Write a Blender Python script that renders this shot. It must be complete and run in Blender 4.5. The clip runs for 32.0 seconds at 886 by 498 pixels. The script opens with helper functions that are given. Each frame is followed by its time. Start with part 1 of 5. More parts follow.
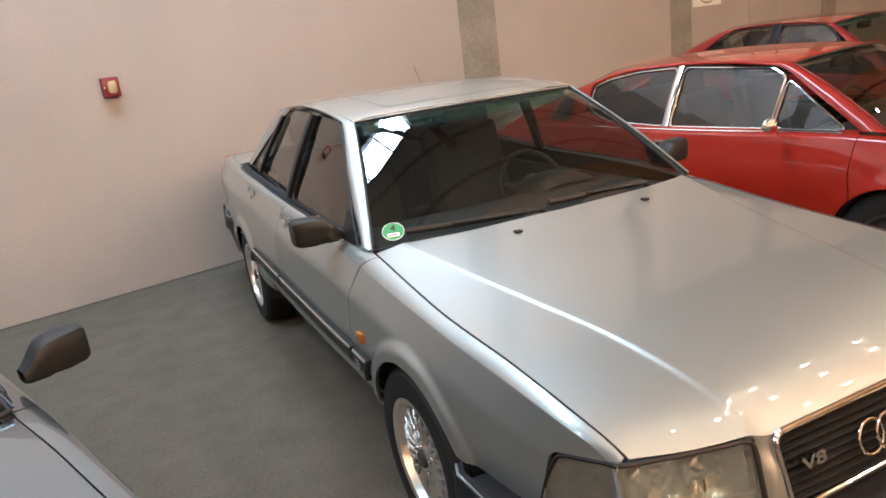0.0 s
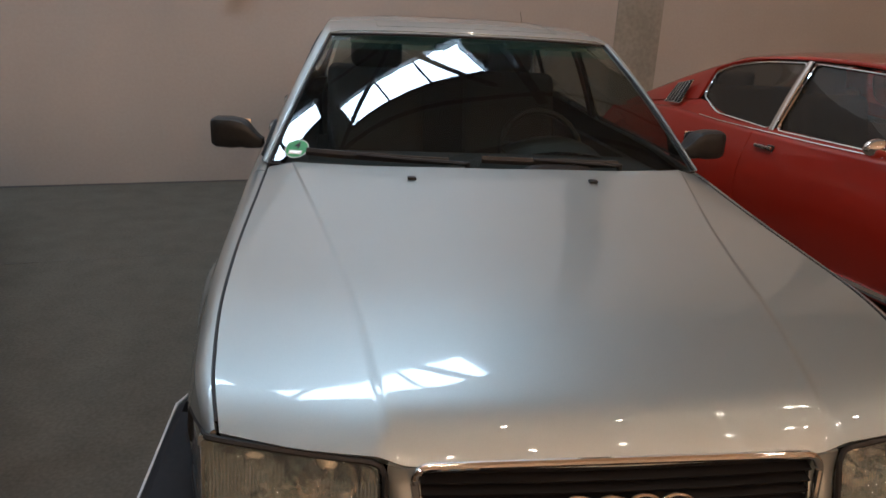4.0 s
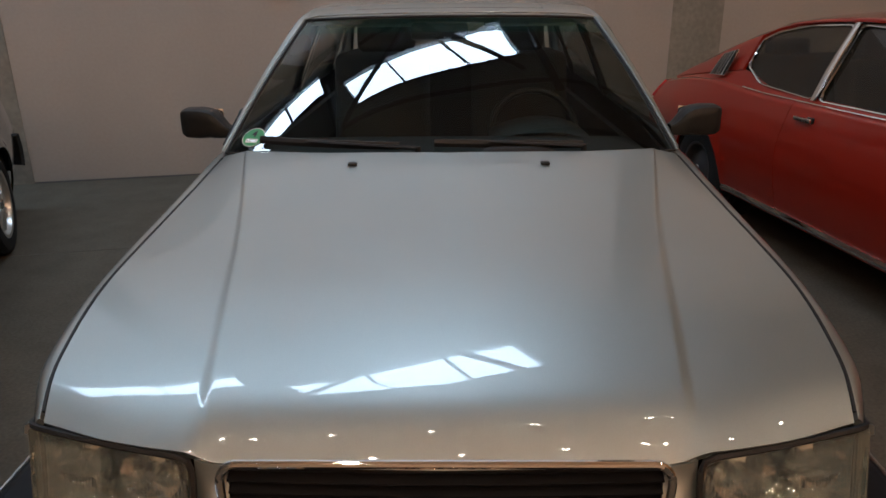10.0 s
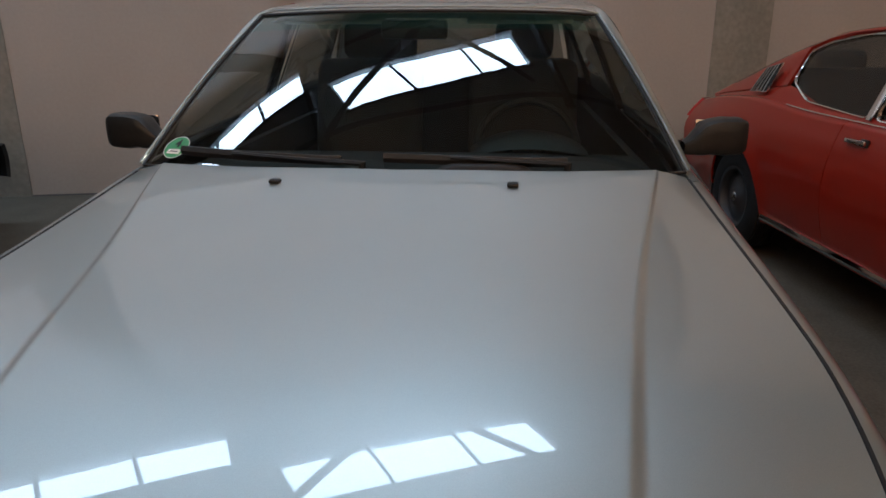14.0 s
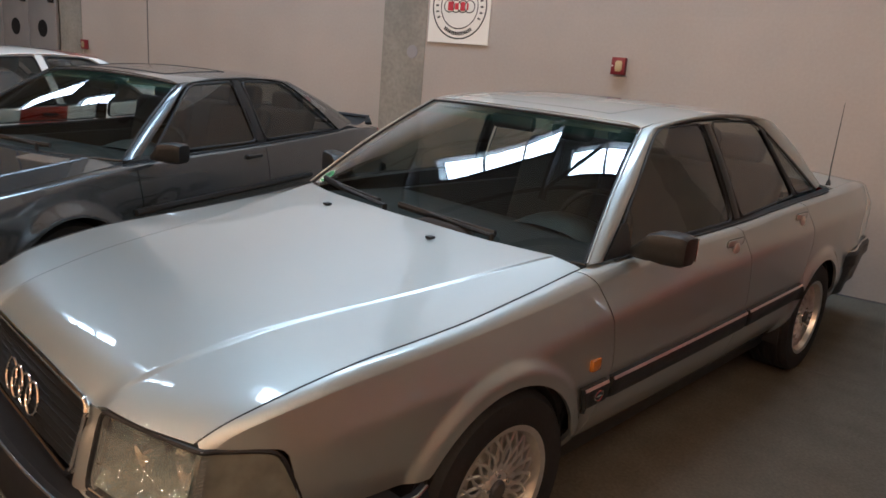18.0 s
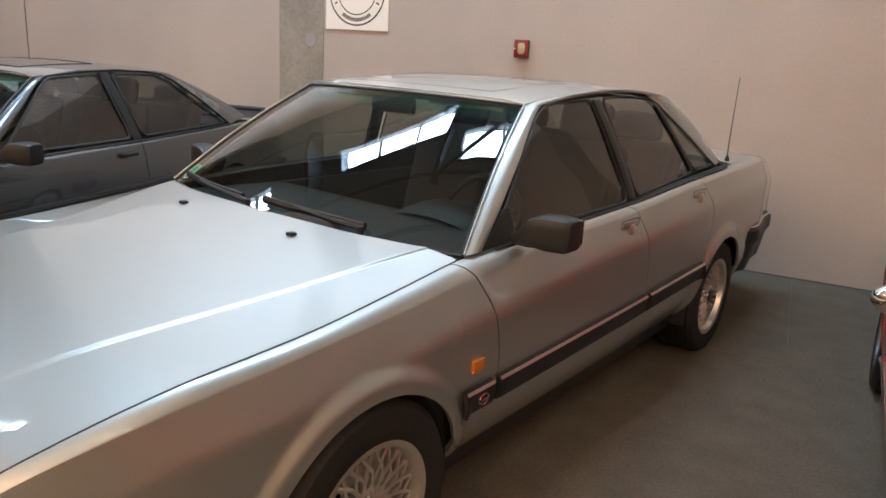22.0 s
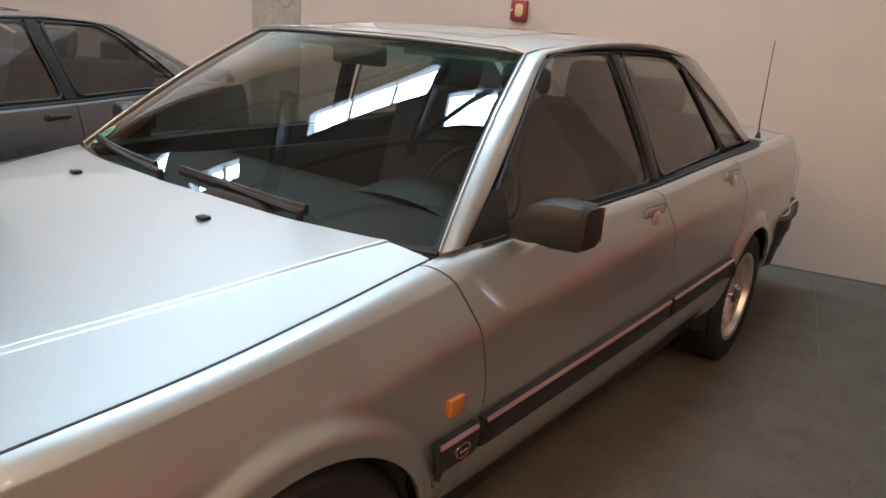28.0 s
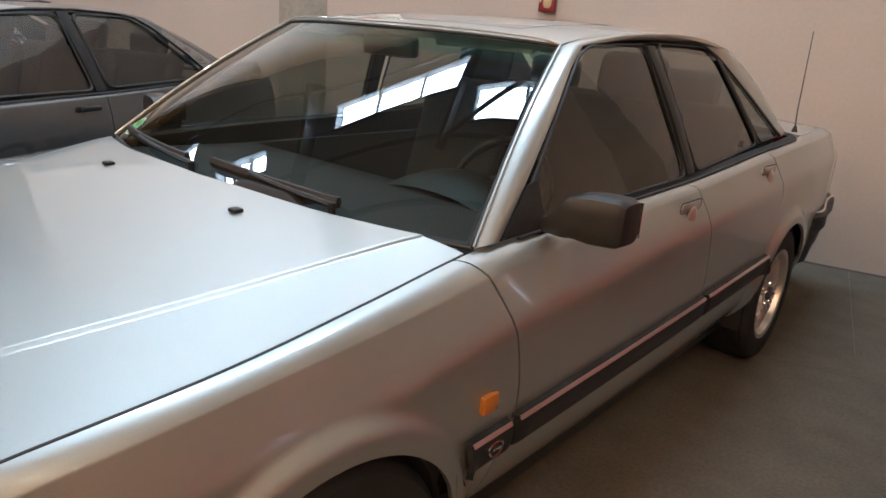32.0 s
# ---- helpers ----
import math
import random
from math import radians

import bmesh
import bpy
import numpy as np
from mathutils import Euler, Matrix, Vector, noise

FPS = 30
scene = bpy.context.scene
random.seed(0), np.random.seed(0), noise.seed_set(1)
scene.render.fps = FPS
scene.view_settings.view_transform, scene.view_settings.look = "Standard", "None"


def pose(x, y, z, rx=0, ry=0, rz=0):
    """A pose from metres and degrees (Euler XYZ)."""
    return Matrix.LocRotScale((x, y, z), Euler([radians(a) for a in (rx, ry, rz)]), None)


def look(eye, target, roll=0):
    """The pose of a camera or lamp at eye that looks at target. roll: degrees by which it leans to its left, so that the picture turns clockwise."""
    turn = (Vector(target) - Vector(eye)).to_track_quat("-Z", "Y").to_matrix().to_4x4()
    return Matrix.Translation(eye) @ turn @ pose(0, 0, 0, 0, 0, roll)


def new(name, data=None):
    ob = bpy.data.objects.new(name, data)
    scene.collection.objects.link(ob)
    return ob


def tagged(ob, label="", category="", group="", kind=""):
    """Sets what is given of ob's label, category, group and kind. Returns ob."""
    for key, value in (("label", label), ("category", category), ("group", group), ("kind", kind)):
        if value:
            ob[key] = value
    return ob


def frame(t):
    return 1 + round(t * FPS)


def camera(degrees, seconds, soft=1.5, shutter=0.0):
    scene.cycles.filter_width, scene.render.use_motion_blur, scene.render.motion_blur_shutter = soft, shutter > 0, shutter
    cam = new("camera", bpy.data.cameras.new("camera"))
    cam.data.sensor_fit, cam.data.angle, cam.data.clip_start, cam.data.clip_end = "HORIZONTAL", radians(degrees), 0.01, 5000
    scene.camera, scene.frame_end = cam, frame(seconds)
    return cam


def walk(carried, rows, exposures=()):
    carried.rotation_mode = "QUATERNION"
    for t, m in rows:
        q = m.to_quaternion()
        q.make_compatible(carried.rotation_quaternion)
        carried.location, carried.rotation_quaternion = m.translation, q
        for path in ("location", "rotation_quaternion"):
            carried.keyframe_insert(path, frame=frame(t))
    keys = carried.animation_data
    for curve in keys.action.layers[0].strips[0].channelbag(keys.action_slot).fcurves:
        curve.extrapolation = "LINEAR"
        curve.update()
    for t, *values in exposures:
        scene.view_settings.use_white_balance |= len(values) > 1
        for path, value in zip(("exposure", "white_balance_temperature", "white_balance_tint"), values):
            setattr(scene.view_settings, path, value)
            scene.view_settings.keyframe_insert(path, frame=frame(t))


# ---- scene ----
cam = camera(64.2, 32.0, soft=1.6)
PATH = [
    (0, (-1.581, -1.944, 1.623), (-0.789, -0.193, 1.069), -7.14),
    (0.5, (-1.516, -2.010, 1.604), (-0.762, -0.238, 1.065), -4.01),
    (1, (-1.382, -2.006, 1.581), (-0.680, -0.214, 1.040), -2.33),
    (1.5, (-1.217, -1.986, 1.566), (-0.585, -0.165, 1.032), 0.49),
    (2, (-1.083, -2.007, 1.536), (-0.550, -0.156, 0.997), 2.97),
    (2.5, (-0.965, -2.068, 1.518), (-0.502, -0.200, 0.974), 4.50),
    (4.5, (-0.333, -1.970, 1.415), (-0.149, -0.093, 0.748), 1.71),
    (5, (-0.216, -2.005, 1.422), (-0.103, -0.138, 0.715), 0.94),
    (5.5, (-0.134, -1.982, 1.414), (-0.099, -0.119, 0.687), -0.32),
    (6, (-0.057, -1.953, 1.394), (-0.073, -0.097, 0.649), -0.89),
    (6.5, (-0.015, -1.944, 1.383), (-0.069, -0.098, 0.616), -1.81),
    (7, (0.001, -1.935, 1.382), (-0.067, -0.096, 0.599), -1.74),
    (7.5, (0.010, -1.931, 1.382), (-0.073, -0.093, 0.600), -1.52),
    (8, (0.010, -1.922, 1.380), (-0.067, -0.082, 0.600), -1.09),
    (8.5, (0.021, -1.923, 1.383), (-0.041, -0.082, 0.606), -0.84),
    (9, (0.025, -1.933, 1.385), (-0.020, -0.087, 0.615), -0.69),
    (9.5, (0.022, -1.935, 1.393), (-0.017, -0.082, 0.640), -0.63),
    (10, (0.018, -1.940, 1.419), (-0.015, -0.055, 0.749), -0.55),
    (10.5, (0.004, -1.983, 1.435), (-0.010, -0.074, 0.839), -0.54),
    (11, (0.014, -1.769, 1.398), (-0.012, 0.143, 0.814), -0.59),
    (11.5, (-0.003, -1.524, 1.380), (-0.015, 0.389, 0.797), -0.31),
    (12, (0.024, -1.405, 1.341), (-0.004, 0.516, 0.786), -0.53),
    (12.5, (0.041, -1.411, 1.333), (-0.005, 0.502, 0.750), -0.77),
    (13, (0.078, -1.421, 1.349), (-0.016, 0.484, 0.749), -1.84),
    (13.5, (0.129, -1.434, 1.335), (0.023, 0.469, 0.729), -1.81),
    (14, (0.272, -1.496, 1.316), (0.110, 0.401, 0.705), -0.14),
    (14.5, (0.394, -1.547, 1.331), (0.059, 0.317, 0.687), 0.45),
    (16.5, (1.432, -1.646, 1.501), (0.396, -0.047, 0.893), 3.49),
    (17, (1.672, -1.649, 1.507), (0.506, -0.126, 0.940), 4.37),
    (17.5, (1.845, -1.598, 1.519), (0.573, -0.152, 0.978), 5.39),
    (18, (1.979, -1.486, 1.532), (0.647, -0.086, 1.018), 4.84),
    (18.5, (2.052, -1.402, 1.513), (0.668, -0.052, 1.001), 4.26),
    (19, (2.094, -1.393, 1.512), (0.682, -0.070, 1.004), 4.00),
    (19.5, (2.113, -1.404, 1.514), (0.665, -0.116, 1.020), 3.21),
    (20, (2.125, -1.411, 1.518), (0.683, -0.114, 1.031), 2.79),
    (20.5, (2.130, -1.413, 1.518), (0.713, -0.085, 1.038), 2.93),
    (21, (2.149, -1.399, 1.518), (0.792, -0.016, 1.022), 2.82),
    (21.5, (2.145, -1.365, 1.525), (0.858, 0.081, 1.020), 2.84),
    (22, (1.976, -1.174, 1.485), (0.789, 0.350, 0.967), 3.38),
    (22.5, (1.832, -0.999, 1.450), (0.722, 0.574, 0.911), 3.75),
    (23, (1.726, -0.885, 1.423), (0.650, 0.708, 0.872), 4.26),
    (23.5, (1.718, -0.772, 1.390), (0.593, 0.785, 0.834), 3.91),
    (24, (1.675, -0.689, 1.371), (0.535, 0.853, 0.801), 3.93),
    (24.5, (1.679, -0.689, 1.372), (0.553, 0.867, 0.814), 4.07),
    (26.5, (1.666, -0.688, 1.368), (0.530, 0.862, 0.812), 4.50),
    (27, (1.664, -0.686, 1.368), (0.521, 0.855, 0.803), 4.34),
    (27.5, (1.660, -0.687, 1.368), (0.512, 0.849, 0.800), 4.46),
    (28, (1.659, -0.688, 1.367), (0.505, 0.842, 0.795), 4.68),
    (28.5, (1.652, -0.685, 1.365), (0.490, 0.838, 0.793), 4.65),
    (29, (1.638, -0.688, 1.362), (0.471, 0.831, 0.788), 4.63),
    (29.5, (1.630, -0.686, 1.362), (0.459, 0.828, 0.782), 4.58),
    (30, (1.627, -0.690, 1.362), (0.448, 0.818, 0.784), 4.79),
    (30.5, (1.626, -0.690, 1.361), (0.441, 0.814, 0.783), 4.91),
    (31, (1.625, -0.687, 1.357), (0.435, 0.812, 0.775), 4.81),
    (31.5, (1.621, -0.684, 1.358), (0.428, 0.810, 0.770), 4.73),
    (32, (1.622, -0.684, 1.360), (0.425, 0.803, 0.765), 4.66),
]
EXPOSE = [(0.0, -0.48, 5420, 10), (2.5, -1.13, 5300, 10), (5.0, -1.99, 5320, 10), (9.0, -2.11, 5420, 10), (11.0, -2.08, 5230, 10), (12.0, -2.06, 5220, 10), (14.0, -2.06, 5230, 10), (17.0, -1.53, 5270, 10), (19.0, -1.11, 5320, 10), (20.0, -0.99, 5340, 10), (24.0, -0.72, 5420, 10), (28.0, -0.72, 5430, 10), (32.0, -0.80, 5440, 10)]
walk(cam, [(t, look(e, g, r)) for t, e, g, r in PATH], EXPOSE)

# ---------------------------------------------------------------- world and light
world = bpy.data.worlds.new("hall_sky")
scene.world = world
world.use_nodes = True
wn = world.node_tree
sky = wn.nodes.new("ShaderNodeTexSky")
sky.sky_type, sky.sun_disc = "NISHITA", False
sky.sun_elevation, sky.sun_rotation = radians(38), radians(200)
wn.links.new(sky.outputs[0], wn.nodes["Background"].inputs[0])
wn.nodes["Background"].inputs[1].default_value = 0.06

# daylight through the long roof skylight, added warm fill lamps over the hall
DAY_POWER, DAY_COLOR = 1060.0, (0.86, 0.97, 1.0)
FILL_POWER, FILL_COLOR = 400.0, (1.0, 0.58, 0.31)

# ---------------------------------------------------------------- materials
def material(name, color=(0.5, 0.5, 0.5), rough=0.5, metal=0.0, coat=0.0, coat_rough=0.03, spec=0.5,
             grain=0.0, grain_scale=60.0, stain=0.0, stain_scale=2.0, bump=0.0, bump_scale=80.0, rough_var=0.0, emit=None, emit_power=0.0):
    m = bpy.data.materials.new(name)
    m.use_nodes = True
    nt = m.node_tree
    b = nt.nodes["Principled BSDF"]
    b.inputs["Base Color"].default_value = (*color, 1)
    b.inputs["Roughness"].default_value = rough
    b.inputs["Metallic"].default_value = metal
    b.inputs["Coat Weight"].default_value = coat
    b.inputs["Coat Roughness"].default_value = coat_rough
    b.inputs["Specular IOR Level"].default_value = spec
    tc = nt.nodes.new("ShaderNodeTexCoord")
    def tex(scale, detail=4.0):
        n = nt.nodes.new("ShaderNodeTexNoise")
        n.inputs["Scale"].default_value, n.inputs["Detail"].default_value = scale, detail
        nt.links.new(tc.outputs["Object"], n.inputs["Vector"])
        return n.outputs["Fac"]
    last = None
    for amount, scale in ((stain, stain_scale), (grain, grain_scale)):
        if amount <= 0:
            continue
        ramp = nt.nodes.new("ShaderNodeMapRange")
        ramp.inputs["From Min"].default_value, ramp.inputs["From Max"].default_value = 0.3, 0.7
        ramp.inputs["To Min"].default_value, ramp.inputs["To Max"].default_value = 1 - amount, 1 + amount
        nt.links.new(tex(scale), ramp.inputs["Value"])
        mul = nt.nodes.new("ShaderNodeVectorMath")
        mul.operation = "SCALE"
        if last is None:
            mul.inputs[0].default_value = color
        else:
            nt.links.new(last, mul.inputs[0])
        nt.links.new(ramp.outputs[0], mul.inputs["Scale"])
        last = mul.outputs[0]
    if last is not None:
        nt.links.new(last, b.inputs["Base Color"])
    if rough_var > 0:
        ramp = nt.nodes.new("ShaderNodeMapRange")
        ramp.inputs["From Min"].default_value, ramp.inputs["From Max"].default_value = 0.3, 0.7
        ramp.inputs["To Min"].default_value, ramp.inputs["To Max"].default_value = max(0, rough - rough_var), rough + rough_var
        nt.links.new(tex(stain_scale * 2.3), ramp.inputs["Value"])
        nt.links.new(ramp.outputs[0], b.inputs["Roughness"])
    if bump > 0:
        bp = nt.nodes.new("ShaderNodeBump")
        bp.inputs["Strength"].default_value, bp.inputs["Distance"].default_value = bump, 0.01
        nt.links.new(tex(bump_scale), bp.inputs["Height"])
        nt.links.new(bp.outputs[0], b.inputs["Normal"])
    if emit:
        b.inputs["Emission Color"].default_value = (*emit, 1)
        b.inputs["Emission Strength"].default_value = emit_power
    return m


def glass_material(name, tint=(0.75, 0.8, 0.78), gloss=1.0, rough=0.0, ior=1.5, veil=0.0, veil_color=(0, 0, 0), ribs=0.0):
    """Thin glass: tinted see-through with a Fresnel mirror on top."""
    m = bpy.data.materials.new(name)
    m.use_nodes = True
    nt = m.node_tree
    nt.nodes.remove(nt.nodes["Principled BSDF"])
    out = nt.nodes["Material Output"]
    tr = nt.nodes.new("ShaderNodeBsdfTransparent")
    tr.inputs[0].default_value = (*tint, 1)
    gl = nt.nodes.new("ShaderNodeBsdfGlossy")
    gl.inputs["Color"].default_value = (gloss, gloss, gloss, 1)
    gl.inputs["Roughness"].default_value = rough
    lw = nt.nodes.new("ShaderNodeLayerWeight")
    lw.inputs["Blend"].default_value = 0.5
    pw = nt.nodes.new("ShaderNodeMath")
    pw.operation = "POWER"
    nt.links.new(lw.outputs["Facing"], pw.inputs[0])
    pw.inputs[1].default_value = 5.0
    f0 = 2.0 * ((ior - 1) / (ior + 1)) ** 2
    fr = nt.nodes.new("ShaderNodeMath")
    fr.operation = "MULTIPLY_ADD"
    nt.links.new(pw.outputs[0], fr.inputs[0])
    fr.inputs[1].default_value, fr.inputs[2].default_value = 1 - f0, f0
    mx = nt.nodes.new("ShaderNodeMixShader")
    nt.links.new(fr.outputs[0], mx.inputs[0])
    if veil > 0:
        df = nt.nodes.new("ShaderNodeBsdfDiffuse")
        df.inputs[0].default_value = (*veil_color, 1)
        vm = nt.nodes.new("ShaderNodeMixShader")
        vm.inputs[0].default_value = veil
        nt.links.new(tr.outputs[0], vm.inputs[1])
        nt.links.new(df.outputs[0], vm.inputs[2])
        nt.links.new(vm.outputs[0], mx.inputs[1])
    else:
        nt.links.new(tr.outputs[0], mx.inputs[1])
    if ribs > 0:
        tc = nt.nodes.new("ShaderNodeTexCoord")
        wv = nt.nodes.new("ShaderNodeTexWave")
        wv.inputs["Scale"].default_value, wv.inputs["Distortion"].default_value = 42.0, 0.4
        nt.links.new(tc.outputs["Object"], wv.inputs["Vector"])
        bp = nt.nodes.new("ShaderNodeBump")
        bp.inputs["Strength"].default_value, bp.inputs["Distance"].default_value = ribs, 0.004
        nt.links.new(wv.outputs["Fac"], bp.inputs["Height"])
        nt.links.new(bp.outputs[0], gl.inputs["Normal"])
    nt.links.new(gl.outputs[0], mx.inputs[2])
    nt.links.new(mx.outputs[0], out.inputs[0])
    return m


def paint(name, color, metal=0.0, rough=0.3, flake=0.0):
    m = material(name, color, rough, metal, spec=0.5 if metal > 0 else 0.2, coat=1.0, coat_rough=0.014, grain=flake, grain_scale=900, stain=0.03, stain_scale=1.5, bump=0.015, bump_scale=9)
    return m

M_SILVER = paint("silver_paint", (0.404, 0.429, 0.415), metal=0.82, rough=0.43, flake=0.07)
M_GREY = paint("grey_paint", (0.088, 0.099, 0.110), metal=0.7, rough=0.26, flake=0.06)
M_RED = paint("red_paint", (0.29, 0.014, 0.004), rough=0.5)
M_DARKRED = paint("dark_red_paint", (0.25, 0.015, 0.015), rough=0.35)
M_WHITE = paint("white_paint", (0.78, 0.77, 0.74), rough=0.35)
M_BLACKPLASTIC = material("black_plastic", (0.014, 0.015, 0.016), 0.42, spec=0.3, grain=0.15, bump=0.06, bump_scale=500, rough_var=0.05)
M_RUBBER = material("black_rubber", (0.008, 0.008, 0.009), 0.6, grain=0.2, grain_scale=200)
M_TYRE = material("tyre_rubber", (0.013, 0.013, 0.0135), 0.75, spec=0.3, grain=0.25, grain_scale=120, stain=0.2, stain_scale=6)
M_CHROME = material("chrome", (0.82, 0.82, 0.83), 0.07, 1.0, rough_var=0.03)
M_DULLCHROME = material("dull_chrome", (0.55, 0.55, 0.55), 0.22, 1.0)
M_ALLOY = material("alloy_rim", (0.62, 0.60, 0.56), 0.3, 0.85, grain=0.06, stain=0.08, stain_scale=12)
M_DARKMETAL = material("dark_metal", (0.08, 0.08, 0.085), 0.45, 0.6)
M_SATIN = material("satin_strip", (0.62, 0.62, 0.61), 0.30, 0.85)
M_BUMPER = material("bumper_plastic", (0.010, 0.010, 0.012), 0.62, spec=0.2, grain=0.15, bump=0.06, bump_scale=500, rough_var=0.05)
M_GRILLE = material("grille_plastic", (0.008, 0.008, 0.009), 0.5, spec=0.25, stain=0.2, stain_scale=10)
M_UNDER = material("underbody", (0.012, 0.012, 0.013), 0.85)
M_GLASS = glass_material("windscreen_glass", (0.62, 0.67, 0.645), 1.0, 0.0, 1.55)
M_SIDEGLASS = glass_material("side_glass", (0.44, 0.45, 0.42), 1.0, 0.0, 1.5)
M_BANDGLASS = glass_material("green_shade_band", (0.42, 0.62, 0.56), 1.0, 0.0, 1.5, veil=0.08, veil_color=(0.04, 0.14, 0.12))
M_LENS = glass_material("headlamp_glass", (0.87, 0.92, 0.91), 1.0, 0.04, 1.75, ribs=0.6, veil=0.07, veil_color=(0.62, 0.64, 0.62))
M_RIB = glass_material("rib_glass", (0.94, 0.94, 0.92), 1.0, 0.10, 1.9, veil=0.26, veil_color=(0.70, 0.71, 0.69))
M_SMOKE = material("smoked_lens", (0.13, 0.13, 0.11), 0.12, coat=0.6, stain=0.15, stain_scale=20)
M_REFLECTOR = material("headlamp_reflector", (0.56, 0.66, 0.69), 0.09, 1.0, bump=1.0, bump_scale=26, stain=0.3, stain_scale=12)
M_AMBER = material("amber_lens", (0.38, 0.125, 0.008), 0.25, coat=0.8, bump=0.3, bump_scale=150)
M_REDLENS = material("red_lens", (0.35, 0.012, 0.012), 0.2, coat=0.8)
M_FABRIC = material("seat_fabric", (0.032, 0.031, 0.030), 0.9, grain=0.2, grain_scale=300, stain=0.15, stain_scale=5)
M_DASH = material("dashboard_vinyl", (0.026, 0.026, 0.026), 0.6, grain=0.15, bump=0.08, bump_scale=400)
M_LINING = material("interior_lining", (0.30, 0.29, 0.27), 0.9, stain=0.08)
M_GREEN = material("green_badge", (0.05, 0.28, 0.09), 0.5)
M_PAPER = material("white_print", (0.75, 0.75, 0.70), 0.6)
M_BLACKPRINT = material("black_print", (0.02, 0.02, 0.02), 0.6)
M_REDPRINT = material("red_print", (0.5, 0.03, 0.05), 0.6)
M_WALL = material("pinkish_wall_paint", (0.362, 0.336, 0.308), 0.85, grain=0.03, grain_scale=40, stain=0.045, stain_scale=1.1, bump=0.05, bump_scale=60)
M_CONCRETE = material("bare_concrete", (0.225, 0.217, 0.19), 0.8, grain=0.12, grain_scale=25, stain=0.16, stain_scale=2.2, bump=0.15, bump_scale=40)
M_CARPET = material("grey_carpet", (0.104, 0.091, 0.071), 0.97, grain=0.15, grain_scale=70, stain=0.10, stain_scale=5.5, bump=0.3, bump_scale=320, spec=0.1)
M_STEEL = material("painted_steel", (0.10, 0.10, 0.105), 0.6, stain=0.1)
# one roof in two tones: cool daylight and warm lamplight put into its colour
M_ROOFDAYLIT = material("daylit_roof_grey", (0.36, 0.38, 0.39), 0.85, stain=0.1, stain_scale=0.4)
M_ROOFLAMPLIT = material("lamplit_roof_tan", (0.68, 0.46, 0.28), 0.85, stain=0.1, stain_scale=0.4)
M_UPPER = material("pale_upper_wall", (0.80, 0.81, 0.80), 0.8, stain=0.05, stain_scale=0.8)
# warm lamplight put into the colour, for a warm reflection on the car's nose
M_FARLAMPLIT = material("lamplit_far_wall", (0.72, 0.57, 0.41), 0.85, stain=0.1, stain_scale=0.3)
M_DOORGREY = material("grey_steel_door", (0.33, 0.33, 0.33), 0.5, stain=0.06)
M_ALARMRED = material("alarm_red", (0.17, 0.012, 0.018), 0.45)
M_CREAM = material("cream_plastic", (0.40, 0.335, 0.19), 0.45)

# ---------------------------------------------------------------- mesh helpers
def link(name, bm, mat, parent=None, label="", smooth=True, sharp=35):
    me = bpy.data.meshes.new(name)
    bm.normal_update()
    for f in bm.faces:
        f.smooth = smooth
    if smooth:
        lim = radians(sharp)
        for e in bm.edges:
            if len(e.link_faces) == 2 and e.calc_face_angle(0) > lim:
                e.smooth = False
    bm.to_mesh(me)
    bm.free()
    me.materials.append(mat)
    ob = new(name, me)
    if parent is not None:
        ob.parent = parent
    if label:
        tagged(ob, label)
    return ob


def part(name, bm, mat, parent, label="", smooth=True, sharp=35):
    return link(name, bm, mat, parent, label, smooth, sharp)


def thing(name, label, category, m=None, group="", kind=""):
    ob = new(name)
    if m is not None:
        ob.matrix_basis = m
    return tagged(ob, label, category, group, kind)


def box(size, at=(0, 0, 0), bevel=0.0, bm=None, turn=None, seg=2):
    own = bmesh.new()
    bmesh.ops.create_cube(own, size=1)
    bmesh.ops.scale(own, vec=size, verts=own.verts)
    if bevel > 0:
        bmesh.ops.bevel(own, geom=list(own.edges), offset=bevel, segments=seg, profile=0.5, affect="EDGES")
    if turn is not None:
        bmesh.ops.transform(own, matrix=turn, verts=own.verts)
    bmesh.ops.translate(own, vec=at, verts=own.verts)
    if bm is None:
        return own
    me = bpy.data.meshes.new("tmp")
    own.to_mesh(me)
    own.free()
    bm.from_mesh(me)
    bpy.data.meshes.remove(me)
    return bm


def sheet(fn, us, vs, bm=None, lip=0.0, thick=0.0, flip=False):
    """A surface patch fn(u, v); lip folds its border inwards, thick makes it a shell."""
    own = bm or bmesh.new()
    rows = [[own.verts.new(fn(u, v)) for u in us] for v in vs]
    faces = []
    for a, b in zip(rows, rows[1:]):
        for i in range(len(us) - 1):
            q = (a[i], a[i + 1], b[i + 1], b[i])
            q = tuple(dict.fromkeys(q))
            if len(q) > 2:
                faces.append(own.faces.new(q[::-1] if flip else q))
    if lip or thick:
        own.normal_update()
        for vv in own.verts:
            vv.normal_update()
    if thick:
        bmesh.ops.solidify(own, geom=faces, thickness=thick)
    if lip:
        border = [e for e in own.edges if e.is_boundary]
        r = bmesh.ops.extrude_edge_only(own, edges=border)
        nv = [g for g in r["geom"] if isinstance(g, bmesh.types.BMVert)]
        norm = {}
        for g in nv:
            src = [e.other_vert(g) for e in g.link_edges if e.other_vert(g) not in nv]
            if src:
                norm[g] = src[0].normal.copy()
        for g, n in norm.items():
            g.co -= n * lip
        for e in border:
            e.smooth = False
    return own


